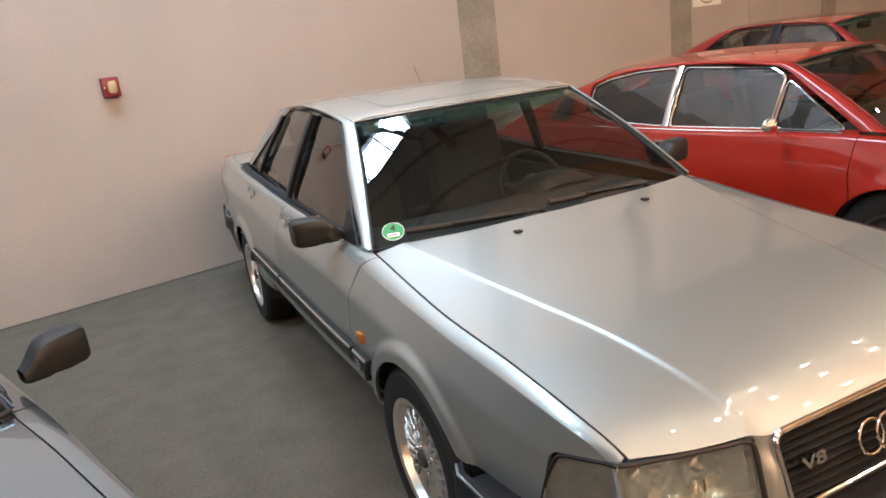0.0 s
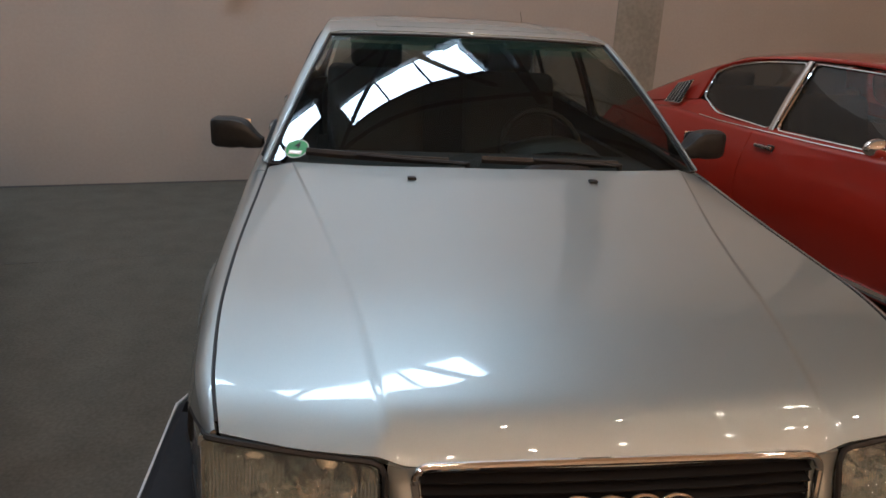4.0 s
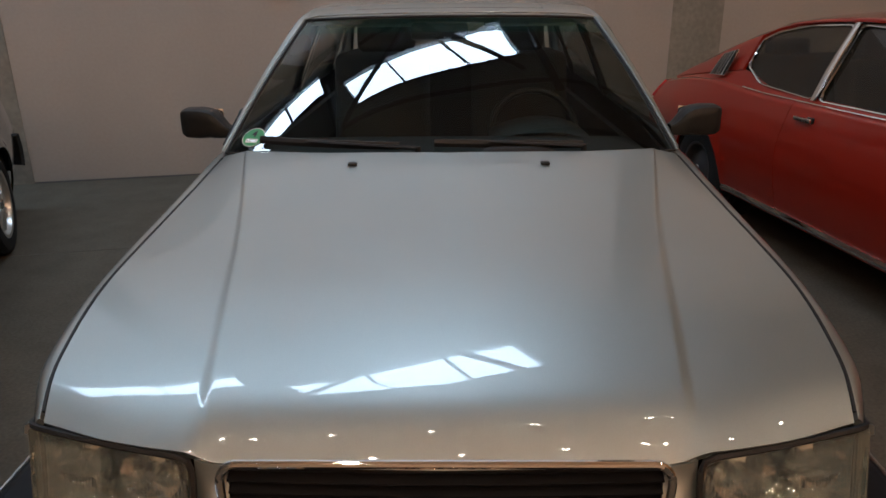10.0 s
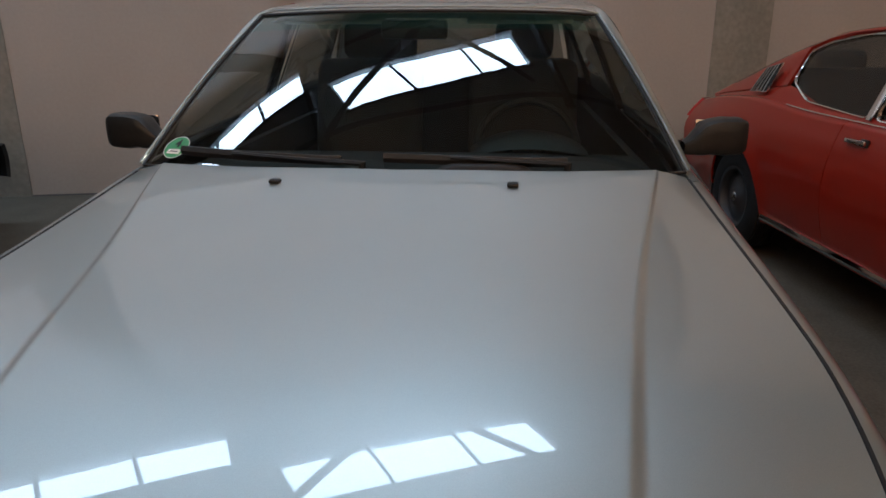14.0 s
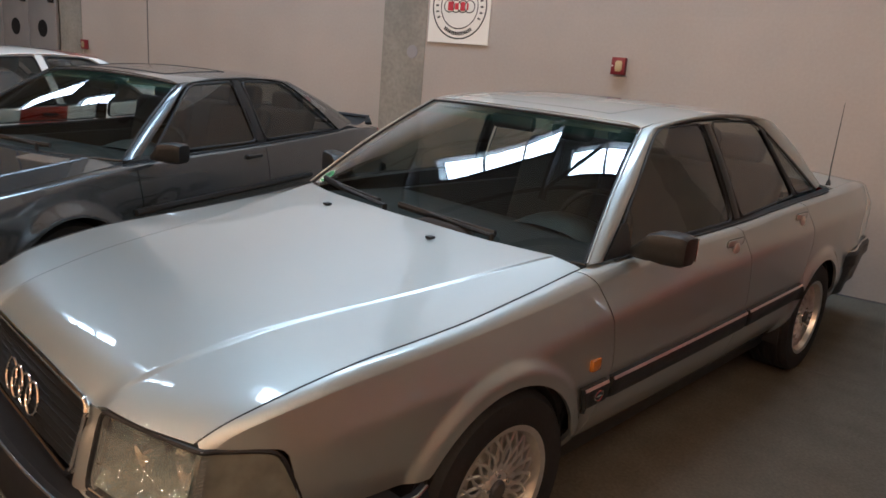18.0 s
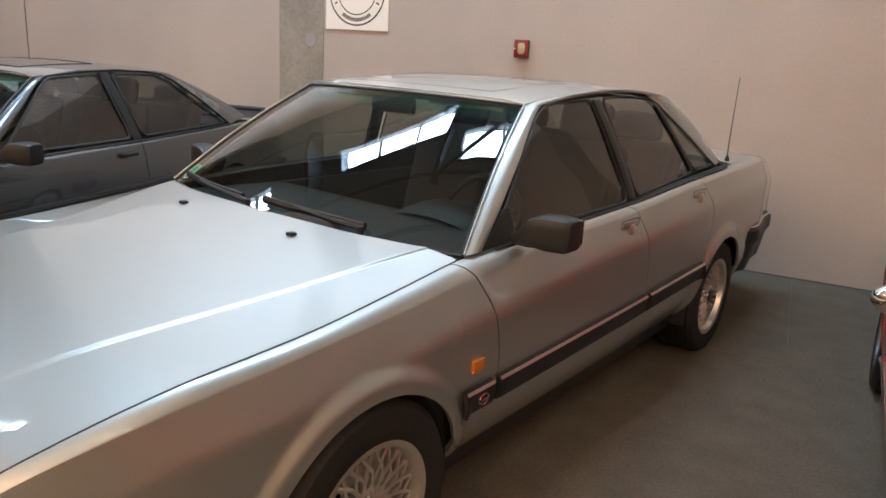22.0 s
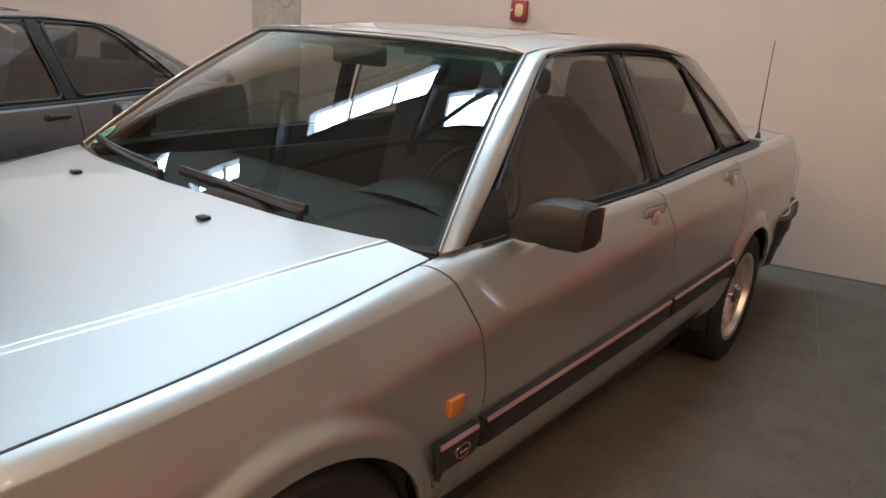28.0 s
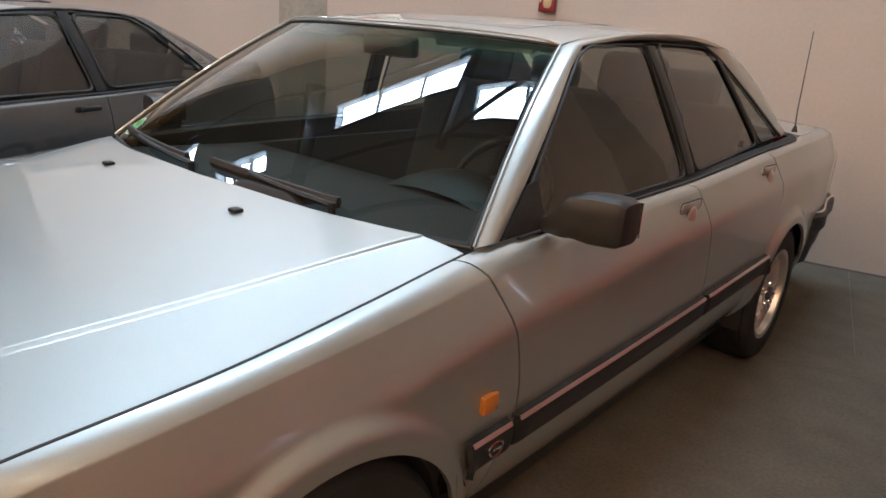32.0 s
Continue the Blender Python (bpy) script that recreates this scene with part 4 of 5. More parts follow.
def headlamp(sx):
    lens = part("headlamp", sheet(lambda u, v: lamp_pt(sx, u * 0.985 + 0.01, mix(0.03, 0.97, v)), span(0, 1, 16), span(0, 1, 8), flip=sx < 0), M_LENS, saloon, "clear ribbed headlamp")
    bowl = sheet(lambda u, v: lamp_pt(sx, u * 0.96 + 0.02, mix(0.06, 0.94, v)) + Vector((0, 0.012 + 0.075 * (1 - (2 * u - 0.95) ** 4) * (1 - (2 * v - 1) ** 4), 0)), span(0, 1, 20), span(0, 1, 10), flip=sx < 0)
    part("reflector", bowl, M_REFLECTOR, lens)
    ribs = bmesh.new()
    for k in range(46):
        u = 0.03 + k * 0.0205
        v0, v1 = (0.10, 0.52) if 17 < k < 25 else (0.10, 0.78) if k < 18 else (0.30, 0.88)
        tube([lamp_pt(sx, u, v) + Vector((0, 0.004, 0)) for v in span(v0, v1, 3)], 0.0015, bm=ribs, sides=4)
    part("lens_ribs", ribs, M_RIB, lens)
    div = tube([lamp_pt(sx, u, 0.33 + 0.05 * math.sin(u * 3)) + Vector((0, 0.010, 0)) for u in span(0.03, 0.97, 14)], 0.005, sides=5)
    part("lamp_divider", div, M_DULLCHROME, lens)
    for u, v, rr in ((0.30, 0.60, 0.055), (0.74, 0.60, 0.055)):
        c = lamp_pt(sx, u, v) + Vector((0, 0.075, 0))
        bulb = revolve([(0.0, -0.03), (rr * 0.22, -0.028), (rr * 0.25, 0.0), (rr * 0.6, 0.01), (rr, -0.025)], axis="y", seg=20)
        bmesh.ops.translate(bulb, vec=c, verts=bulb.verts)
        part("bulb_cup", bulb, M_CHROME, lens)
    corner = part("corner_lamp", sheet(lambda u, v: lamp_pt(sx, 1.005 + u * 0.96, mix(0.03, 0.97, v)), span(0, 1, 12), span(0, 1, 6), thick=0.02, flip=sx < 0), M_SMOKE, saloon, "smoked grey corner lens")
    rl = bmesh.new()
    for k in range(24):
        v = 0.06 + k * 0.0385
        tube([lamp_pt(sx, u, v) + Vector((0, -0.001, 0)) for u in (1.015, 1.08, 1.14)], 0.0019, bm=rl, sides=4)
    part("lens_ribs", rl, M_RIB, corner)
    seal = [lamp_pt(sx, u, 1.0) for u in span(-0.02, 1.98, 28)] + [lamp_pt(sx, 1.98, v) for v in span(0.9, 0.1, 6)] + [lamp_pt(sx, u, 0.0) for u in span(1.98, -0.02, 28)] + [lamp_pt(sx, -0.02, v) for v in span(0.1, 0.9, 6)]
    for _ in range(2):
        seal = [(a + b * 2 + c) / 4 for a, b, c in zip(seal[-1:] + seal[:-1], seal, seal[1:] + seal[:1])]
    part("lamp_seal", tube(seal, 0.0062, closed=True, sides=6), M_RUBBER, lens)
    strip = sheet(lambda u, v: lamp_pt(sx, u, 0) + Vector((0, -0.012 * v - 0.004, -0.014 - 0.022 * v)), span(-0.2, 1.9, 24), span(0, 1, 4), flip=sx > 0, thick=0.008)
    part("lamp_trim", strip, M_SILVER, saloon)
    part("lens_edge", tube([lamp_pt(sx, u, 0.045) + Vector((0, -0.003, 0)) for u in span(0.04, 0.96, 14)], 0.0035, sides=5), M_DULLCHROME, lens)
    # lamp wiper
    w0 = lamp_pt(sx, 0.85, 0) + Vector((0, -0.028, -0.012))
    w1 = lamp_pt(sx, 0.10, 0) + Vector((0, -0.030, 0.0))
    lw = part("lamp_wiper", tube([w0, w0.lerp(w1, 0.3) + Vector((0, -0.008, 0.004)), w1], [0.013, 0.010, 0.007], sides=6), M_BLACKPLASTIC, saloon)
    part("wiper_blade", tube([lamp_pt(sx, u, 0.035) + Vector((0, -0.012, 0)) for u in span(0.08, 0.9, 8)], 0.006, sides=5), M_RUBBER, lw)
sym(headlamp)

# front bumper wrapping round to the wheel arches
def bumper_line(q):
    """q from -1 to 1 round the nose."""
    a = abs(q)
    if a < 0.55:
        u = a / 0.55
        x, y = 0.74 * u, -1.075 + 0.10 * u ** 2.2
    elif a < 0.75:
        t = (a - 0.55) / 0.20
        ang = t * math.pi / 2
        x, y = 0.74 + 0.165 * math.sin(ang), -0.975 + 0.19 * (1 - math.cos(ang))
    else:
        t = (a - 0.75) / 0.25
        x, y = 0.905 + 0.010 * t, -0.785 + 0.452 * t
    return Vector((math.copysign(x, q), y, 0))
BQ = span(-1, 1, 72)
def bumper_fn(q, v):
    prof = [(-0.02, 0.488), (0.0, 0.482), (0.012, 0.460), (0.014, 0.40), (0.010, 0.36), (0.0, 0.34), (-0.012, 0.27), (-0.04, 0.22)]
    o, z = prof[v]
    p = bumper_line(q)
    o -= 0.02 * smooth((abs(q) - 0.97) / 0.03)
    d = Vector((p.x, (p.y + 0.3) * 1.0, 0)).normalized()
    return Vector((p.x + d.x * o, p.y + d.y * o, z))
bump = part("front_bumper", sheet(bumper_fn, BQ, list(range(8)), lip=0.02, flip=True), M_BUMPER, saloon, "dark plastic bumper with bright strip")
part("bumper_strip", tube([bumper_fn(q, 1) + Vector((0, 0, 0.003)) for q in BQ], 0.005, sides=6, flat=0.8), M_DULLCHROME, bump)
part("bumper_deck", sheet(lambda q, v: bumper_fn(q, 0).lerp(Vector((bumper_fn(q, 0).x * 0.82, -0.80 if abs(q) < 0.7 else bumper_fn(q, 0).y, 0.478)), v), span(-0.95, 0.95, 40), (0, 0.5, 1)), M_BUMPER, bump)
part("bumper_lower", sheet(lambda q, v: bumper_fn(q, 5) + Vector((0, 0, -0.003)) + (bumper_fn(q, 6) - bumper_fn(q, 5)) * v * 1.02 + Vector((0, -0.004, 0)), BQ, (0, 0.5, 1)), M_SILVER, bump)

# rear bumper
def rear_line(q):
    a = abs(q)
    if a < 0.5:
        u = a / 0.5
        x, y = 0.70 * u, 4.035 - 0.05 * u ** 2
    elif a < 0.72:
        ang = (a - 0.5) / 0.22 * math.pi / 2
        x, y = 0.70 + 0.125 * math.sin(ang), 3.985 - 0.25 * (1 - math.cos(ang))
    else:
        t = (a - 0.72) / 0.28
        y = 3.735 - 0.60 * t
        x = 0.825 + 0.066 * smooth(t * 1.2)
    return Vector((math.copysign(x, q), y, 0))
def rear_fn(q, v):
    o, z = [(-0.03, 0.625), (0.0, 0.618), (0.02, 0.60), (0.022, 0.535), (0.012, 0.52), (0.0, 0.50), (-0.03, 0.34)][v]
    p = rear_line(q)
    o -= 0.035 * smooth((abs(q) - 0.93) / 0.07)
    d = Vector((p.x, max(0, p.y - 3.3), 0)).normalized()
    return Vector((p.x + d.x * o, p.y + d.y * o, z))
rb = part("rear_bumper", sheet(lambda q, v: rear_fn(q, v), BQ, list(range(7)), lip=0.02), M_BLACKPLASTIC, saloon)
part("bumper_strip", tube([rear_fn(q, 1) + Vector((0, 0, 0.002)) for q in BQ], 0.006, sides=6), M_CHROME, rb)

# side mouldings, indicators, badges
def flank(sx, y, z, out=0.0):
    lo, hi = 0.0, 0.86
    for _ in range(24):
        m_ = (lo + hi) / 2
        if F["side"](y, m_)[1] < z:
            lo = m_
        else:
            hi = m_
    return Vector((sx * (F["side"](y, lo)[0] + out), y, z))
def mould_z(y):
    return 0.515 + 0.022 * (y - 0.4) / 1.6
def sides(sx):
    for y0, y1, nm in ((0.352, 0.498, "fender_moulding"), (0.518, 1.622, "front_door_moulding"), (1.640, 2.325, "rear_door_moulding")):
        def fn(u, v):
            y = mix(y0, y1, u)
            taper = 1.0
            o, dz = [(0.0, 0.040), (0.016, 0.036), (0.024, 0.020), (0.024, -0.020), (0.018, -0.040), (0.0, -0.044)][v]
            end = min(u / 0.02 if nm == "fender_moulding" else u / 0.006, (1 - u) / 0.006, 1)
            return flank(sx, y, mould_z(y) + dz, 0.002 + o * (0.35 + 0.65 * end))
        md = part(nm, sheet(fn, [0, 0.004, 0.02, 0.05] + span(0.1, 0.9, 18) + [0.95, 0.98, 0.994, 1], list(range(6)), flip=sx > 0), M_BLACKPLASTIC, saloon)
        part("bright_strip", sheet(lambda u, v: flank(sx, mix(y0 + 0.006, y1 - 0.006, u), mould_z(mix(y0, y1, u)) + mix(0.029, 0.0385, v), mix(0.0248, 0.0195, v)), span(0, 1, 20), (0, 0.5, 1), thick=0.002, flip=sx > 0), M_SATIN, md)
    part("side_indicator", box((0.016, 0.052, 0.042), flank(sx, 0.418, 0.622, 0.006), 0.005), M_AMBER, saloon, "amber side indicator")
    c = flank(sx, 0.436, mould_z(0.43) - 0.002, 0.0275)
    ringp = [c + Vector((0, 0.024 * math.cos(a), 0.0165 * math.sin(a))) for a in span(0, math.tau, 24)[:-1]]
    badge = part("oval_badge", tube(ringp, 0.0032, closed=True, sides=6), M_CHROME, saloon)
    inner_b = revolve([(0.001, sx * 0.001), (1.0, 0.0)], seg=20)
    bmesh.ops.transform(inner_b, matrix=Matrix.Translation(c) @ Matrix.Diagonal((1, 0.022, 0.0145, 1)), verts=inner_b.verts)
    part("badge_plate", inner_b, M_RUBBER, badge)
    bars = bmesh.new()
    box((0.002, 0.026, 0.006), c + Vector((sx * 0.0015, 0, 0)), bm=bars)
    part("badge_bar", bars, M_CHROME, badge)
    # mirrors
    mir = part("door_mirror", mirror_mesh(sx, 0.795, 0.745, 0.985, 0.190, 0.112), M_BLACKPLASTIC, saloon, "black plastic door mirror")
    gl = box((0.13, 0.004, 0.082), (sx * (0.795 + 0.140), 0.785, 0.985), 0.001)
    part("mirror_glass", gl, M_CHROME, mir)
    def sail(u, v):
        y = mix(0.545, 0.72, u)
        z = mix(0.934, min(0.930 + (y - 0.545) * 0.78, 1.035), v)
        return (sx * (F["gx"](y, z) + 0.005), y, z)
    foot = sheet(sail, span(0, 1, 8), span(0, 1, 4), thick=0.010)
    part("mirror_foot", foot, M_BLACKPLASTIC, mir)
    # washer jets and rubber line in the sill
    n = F["hood"](sx * 0.303 / 0.785, 0.912)
    part("washer_jet", box((0.028, 0.026, 0.010), (n[0], n[1], n[2] + 0.004), 0.004), M_BLACKPLASTIC, F["bonnet"])
    part("sill_cover", sheet(lambda u, v: (sx * (0.800 - 0.05 * v), mix(0.36, 2.34, u), mix(0.33, 0.19, v)), span(0, 1, 8), (0, 0.5, 1), thick=0.01), M_BLACKPLASTIC, saloon)
sym(sides)

# scuttle, wipers, sticker, aerial
part("scuttle", sheet(lambda u, v: Vector(F["hood"](u * 0.96, 1.0)).lerp(F["screen"](u * 0.96, 0.03), v) + Vector((0, 0, -0.014)), span(-1, 1, 24), span(0, 1, 4)), M_BLACKPLASTIC, saloon)
def scr(u, v):
    return F["screen"](u, v)
wiper(saloon, scr, -0.10, -0.66, 0.76)
wiper(saloon, scr, 0.44, -0.02, 0.76)
cover = sheet(lambda u, v: scr(mix(0.12, 0.46, u), 0.02) + Vector((0, -0.034 + 0.062 * v, 0.006 + 0.024 * math.sin(math.pi * min(1.0, v * 1.1)) ** 0.7 * (1 - (2 * u - 1) ** 6))), span(0, 1, 12), span(0, 1, 6))
part("wiper_cover", cover, material("brown_black_plastic", (0.022, 0.019, 0.017), 0.55, spec=0.2, grain=0.1), saloon)
for sx in (1, -1):
    gap = [Vector(F["hood"](sx, v)) + Vector((sx * 0.0045, 0, -0.0030)) for v in span(0.015, 0.985, 40)]
    part("bonnet_gap", tube(gap, 0.0046, sides=6), M_RUBBER, saloon)
sc = scr(-0.90, 0.10)
du = (scr(-0.86, 0.10) - scr(-0.94, 0.10)).normalized()
dv = (scr(-0.90, 0.14) - scr(-0.90, 0.06)).normalized()
dn = du.cross(dv).normalized()
fr = Matrix((( du.x, dv.x, dn.x, sc.x + dn.x * 0.002), (du.y, dv.y, dn.y, sc.y + dn.y * 0.002), (du.z, dv.z, dn.z, sc.z + dn.z * 0.002), (0, 0, 0, 1)))
disc = revolve([(0.0005, 0.0), (0.040, 0.0)], axis="z", seg=32)
st = part("emission_sticker", disc, M_GREEN, saloon, "round green windscreen sticker with a black 4")
st.matrix_basis = fr
edge = revolve([(0.040, 0.0003), (0.0425, 0.0003)], axis="z", seg=32)
part("sticker_edge", edge, M_PAPER, st)
part("sticker_label", box((0.046, 0.017, 0.001), (0, -0.017, 0.0012)), M_PAPER, st)
part("sticker_bar", box((0.034, 0.004, 0.001), (0, -0.017, 0.0024)), M_DULLCHROME, st)
lettering("4", 0.040, 0.0003, M_BLACKPRINT, "sticker_digit", st, pose(0, 0.013, 0.0016))
ab = Vector((0.752, 2.955, 1.035))
part("aerial", tube([ab, ab + Vector((-0.018, 0.05, 0.08)), ab + Vector((-0.068, 0.228, 0.447))], [0.004, 0.0028, 0.0018], sides=6), M_BLACKPLASTIC, saloon)
part("aerial_foot", revolve([(0.0, 0.03), (0.006, 0.03), (0.012, 0.012), (0.014, 0.0)], axis="z", seg=14), M_RUBBER, saloon).matrix_basis = pose(ab.x, ab.y, ab.z - 0.012)

# ---------------------------------------------------------------- the angular coupes
def coupe_spec(paint_mat, **more):
    S = dict(
        paint=paint_mat, wheelbase=2.53, arch=0.335, r_tyre=0.300, r_rim=0.195, tyre_w=0.20, wheel_x=0.80, wheel="ten",
        sill=0.225, flare=0.024, flare_w=0.05, tail_rise=0.10, nose_rise=0.08, bow=(-0.02, 0.0, -0.02),
        zsh=curve((-0.85, 0.66), (-0.4, 0.75), (0.0, 0.79), (0.45, 0.83), (1.0, 0.845), (1.6, 0.855), (2.2, 0.875), (2.8, 0.895), (3.38, 0.88)),
        xsh=curve((-0.85, 0.74), (-0.5, 0.785), (0.0, 0.80), (0.45, 0.805), (1.5, 0.81), (2.5, 0.80), (3.0, 0.77), (3.38, 0.72)),
        xs=curve((-0.85, 0.79), (-0.5, 0.825), (0.0, 0.838), (0.6, 0.84), (1.6, 0.842), (2.5, 0.838), (3.0, 0.82), (3.38, 0.78)),
        zt=curve((-0.85, 0.675), (-0.4, 0.765), (0.0, 0.805), (0.45, 0.845), (1.0, 0.862), (1.6, 0.872), (2.2, 0.892), (2.8, 0.912), (3.38, 0.895)),
        xt=curve((-0.85, 0.70), (-0.4, 0.745), (0.1, 0.745), (0.45, 0.735), (0.8, 0.765), (1.6, 0.77), (2.4, 0.765), (2.9, 0.73), (3.38, 0.68)),
        zc=curve((-0.90, 0.70), (-0.4, 0.79), (0.0, 0.84), (0.35, 0.88)),
        crease=curve((-0.9, 0.46), (0.3, 0.56)), crown=0.80, crease_step=0.006, outer_pow=1.2,
        hood_front=curve((0, -0.87), (1.0, -0.85)), hood_rear=curve((0, 0.27), (0.6, 0.30), (1.0, 0.40)),
        nose_r=0.06, nose_drop=curve((0, 0.03), (1.0, 0.02)),
        ws=(0.73, 0.42, 0.86, 0.555, 1.03, 1.255), ws_bow=(0.12, 0.08), crown_top=0.035,
        rw=(0.64, 3.00, 0.945, 0.53, 2.26, 1.265), roof_rise=0.035, roof_belly=0.015,
        belt_x=0.752, rail_x=0.575, rail_z=1.29, band=True, sunroof=(0.12, 0.55, 0.62), sunroof_r=0.0045,
        dlo=[(0.53, 0.868), (0.70, 1.00), (0.88, 1.13), (1.02, 1.235), (1.10, 1.268), (1.35, 1.288), (1.65, 1.297), (1.95, 1.294), (2.08, 1.278), (2.20, 1.225), (2.42, 1.08), (2.64, 0.912)],
        dlo_split=(4, 8), handle="bar", handle_mat=M_BLACKPLASTIC, handle_in=0.16,
        windows=[("door_window", [(0.63, 0.886), (1.04, 1.225), (1.11, 1.258), (1.50, 1.275), (1.56, 0.892)]),
                 ("quarter_window", [(1.67, 0.898), (1.60, 1.278), (2.00, 1.275), (2.12, 1.225), (2.56, 0.925)])],
        pillars=[(1.615, 0.885, 1.545, 1.288, 0.038)],
        belt=(0.58, 2.62), cuts=[-0.84, 0.46, 1.60, 3.36], tail_y=3.34, wheel_side=1, rear_seat_in=-0.02, boot_fall=0.0)
    S.update(more)
    return S


def coupe_extras(car, Fc, vents=True):
    """Spoiler, bumpers, mirrors, wipers and scuttle vents of an angular coupe."""
    sp = bmesh.new()
    ys = 3.16
    tube([(-0.70, ys + 0.06, 0.93), (-0.66, ys + 0.10, 0.985), (0.66, ys + 0.10, 0.985), (0.70, ys + 0.06, 0.93)], 0.035, bm=sp, sides=8, flat=0.5)
    sheet(lambda u, v: (u * 0.68, mix(ys - 0.12, ys + 0.12, v), 0.925 + 0.075 * v * v), span(-1, 1, 10), span(0, 1, 6), bm=sp)
    part("spoiler", sp, M_BLACKPLASTIC, car, "black rubber boot spoiler")
    for y, w, n in ((-0.90, 0.80, "front_bumper"), (3.40, 0.79, "rear_bumper")):
        sg = -1 if y < 0 else 1
        bmb = sheet(lambda u, v: (w * math.copysign(min(1, abs(u)) ** 0.9, u), y + sg * 0.10 * (1 - abs(u) ** 6) - sg * 0.03 * (v - 0.5) ** 2 * 4, mix(0.36, 0.56, v)), span(-1, 1, 24), span(0, 1, 6), thick=0.03)
        part(n, bmb, M_BLACKPLASTIC, car)
    front = sheet(lambda u, v: (u * 0.74, -0.86 - 0.02 * (1 - u * u), mix(0.52, 0.69, v)), span(-1, 1, 12), (0, 0.5, 1))
    part("grille", front, M_GRILLE, car)
    for sx in (1, -1):
        for k in (0.62, 0.44):
            part("headlamp", box((0.16, 0.03, 0.13), (sx * k, -0.885, 0.61), 0.012), M_REFLECTOR, car)
        mm = mirror_mesh(sx, 0.79, 0.62, 0.915, 0.19, 0.115)
        part("door_mirror", mm, M_BLACKPLASTIC, car)
        st = [(sx * (Fc["side"](y, 0.52)[0] + 0.006), y, Fc["side"](y, 0.52)[1]) for y in span(0.40, 2.10, 16)]
        part("side_moulding", tube(st, 0.016, sides=6, flat=1.3), M_BLACKPLASTIC, car)
    for x0, x1 in ((-0.30, -0.62), (0.22, -0.12)):
        wiper(car, Fc["screen"], x0, x1, 0.73)
    if vents:
        for sx in (1, -1):
            vent = bmesh.new()
            for i in range(7):
                for j in range(14):
                    u, v = (0.30 + j * 0.018) * sx, 0.86 + i * 0.012
                    p = Vector(Fc["hood"](u / 0.73, v))
                    box((0.011, 0.009, 0.006), (p.x, p.y, p.z + 0.002), bm=vent)
            part("bonnet_vent", vent, M_SATIN, car, "perforated air vent panel")


grey, FG = build_car("grey_coupe_car", "dark grey metallic angular coupe with black spoiler", pose(-2.47, -0.615, 0, 0, 0, 21.5), coupe_spec(M_GREY))
coupe_extras(grey, FG)
white, FW = build_car("white_rally_car", "white rally coupe with red and dark stripes", pose(-5.00, -1.09, 0, 0, 0, 21.5), coupe_spec(M_WHITE, sunroof=None, pillar_mat=M_WHITE))
coupe_extras(white, FW, vents=False)

# ---------------------------------------------------------------- the red fastback coupe
FAST = coupe_spec(
    M_RED, wheelbase=2.56, arch=0.33, r_tyre=0.305, r_rim=0.175, wheel="disc", wheel_x=0.80, flare=0.014, sill=0.24,
    zsh=curve((-0.82, 0.70), (-0.4, 0.80), (0.0, 0.845), (0.5, 0.865), (1.2, 0.855), (1.9, 0.855), (2.5, 0.87), (3.0, 0.845), (3.5, 0.78)),
    xsh=curve((-0.82, 0.70), (-0.4, 0.76), (0.0, 0.775), (0.6, 0.785), (1.6, 0.79), (2.4, 0.78), (3.0, 0.73), (3.5, 0.66)),
    zt=curve((-0.82, 0.72), (-0.4, 0.825), (0.0, 0.875), (0.5, 0.89), (1.2, 0.88), (1.9, 0.88), (2.5, 0.90), (3.0, 0.87), (3.5, 0.80)),
    xt=curve((-0.82, 0.64), (-0.4, 0.70), (0.1, 0.715), (0.5, 0.72), (0.9, 0.745), (1.6, 0.75), (2.4, 0.735), (3.0, 0.68), (3.5, 0.60)),
    zc=curve((-0.85, 0.76), (-0.4, 0.87), (0.0, 0.915), (0.35, 0.93)),
    hood_front=curve((0, -0.84), (1.0, -0.82)), hood_rear=curve((0, -0.05), (0.6, -0.02), (1.0, 0.08)),
    ws=(0.71, 0.10, 0.90, 0.545, 0.72, 1.265), rw=(0.60, 3.42, 0.835, 0.50, 2.22, 1.250), belt_x=0.735, rail_x=0.56, rail_z=1.298, roof_rise=0.045, sunroof=None, band=False,
    dlo=[(0.22, 0.90), (0.38, 1.01), (0.55, 1.12), (0.71, 1.225), (0.80, 1.258), (1.1, 1.282), (1.45, 1.288), (1.75, 1.282), (1.98, 1.266), (2.15, 1.236), (2.285, 1.185), (2.31, 0.985)],
    dlo_split=(4, 8), handle="bar", handle_mat=M_CHROME, handle_in=0.17,
    windows=[("vent_window", [(0.30, 0.905), (0.70, 1.185), (0.735, 0.905)]), ("door_window", [(0.755, 0.905), (0.72, 1.20), (0.82, 1.248), (1.46, 1.272), (1.49, 0.90)]),
             ("quarter_window", [(1.54, 0.90), (1.51, 1.272), (1.85, 1.256), (2.12, 1.212), (2.245, 1.165), (2.262, 1.015), (2.06, 0.925)])],
    pillars=[(1.515, 0.895, 1.485, 1.278, 0.014)], pillar_mat=M_CHROME, seal_mat=M_CHROME, seal_r=0.009, belt=(0.32, 2.2), belt_mat=M_CHROME,
    cuts=[-0.81, 0.24, 1.64, 3.50], tail_y=3.48, boot_fall=0.02)
red, FR = build_car("red_fastback_car", "bright red classic fastback coupe with chrome window frames", pose(2.83, 0.40, 0, 0, 0, 8), FAST)
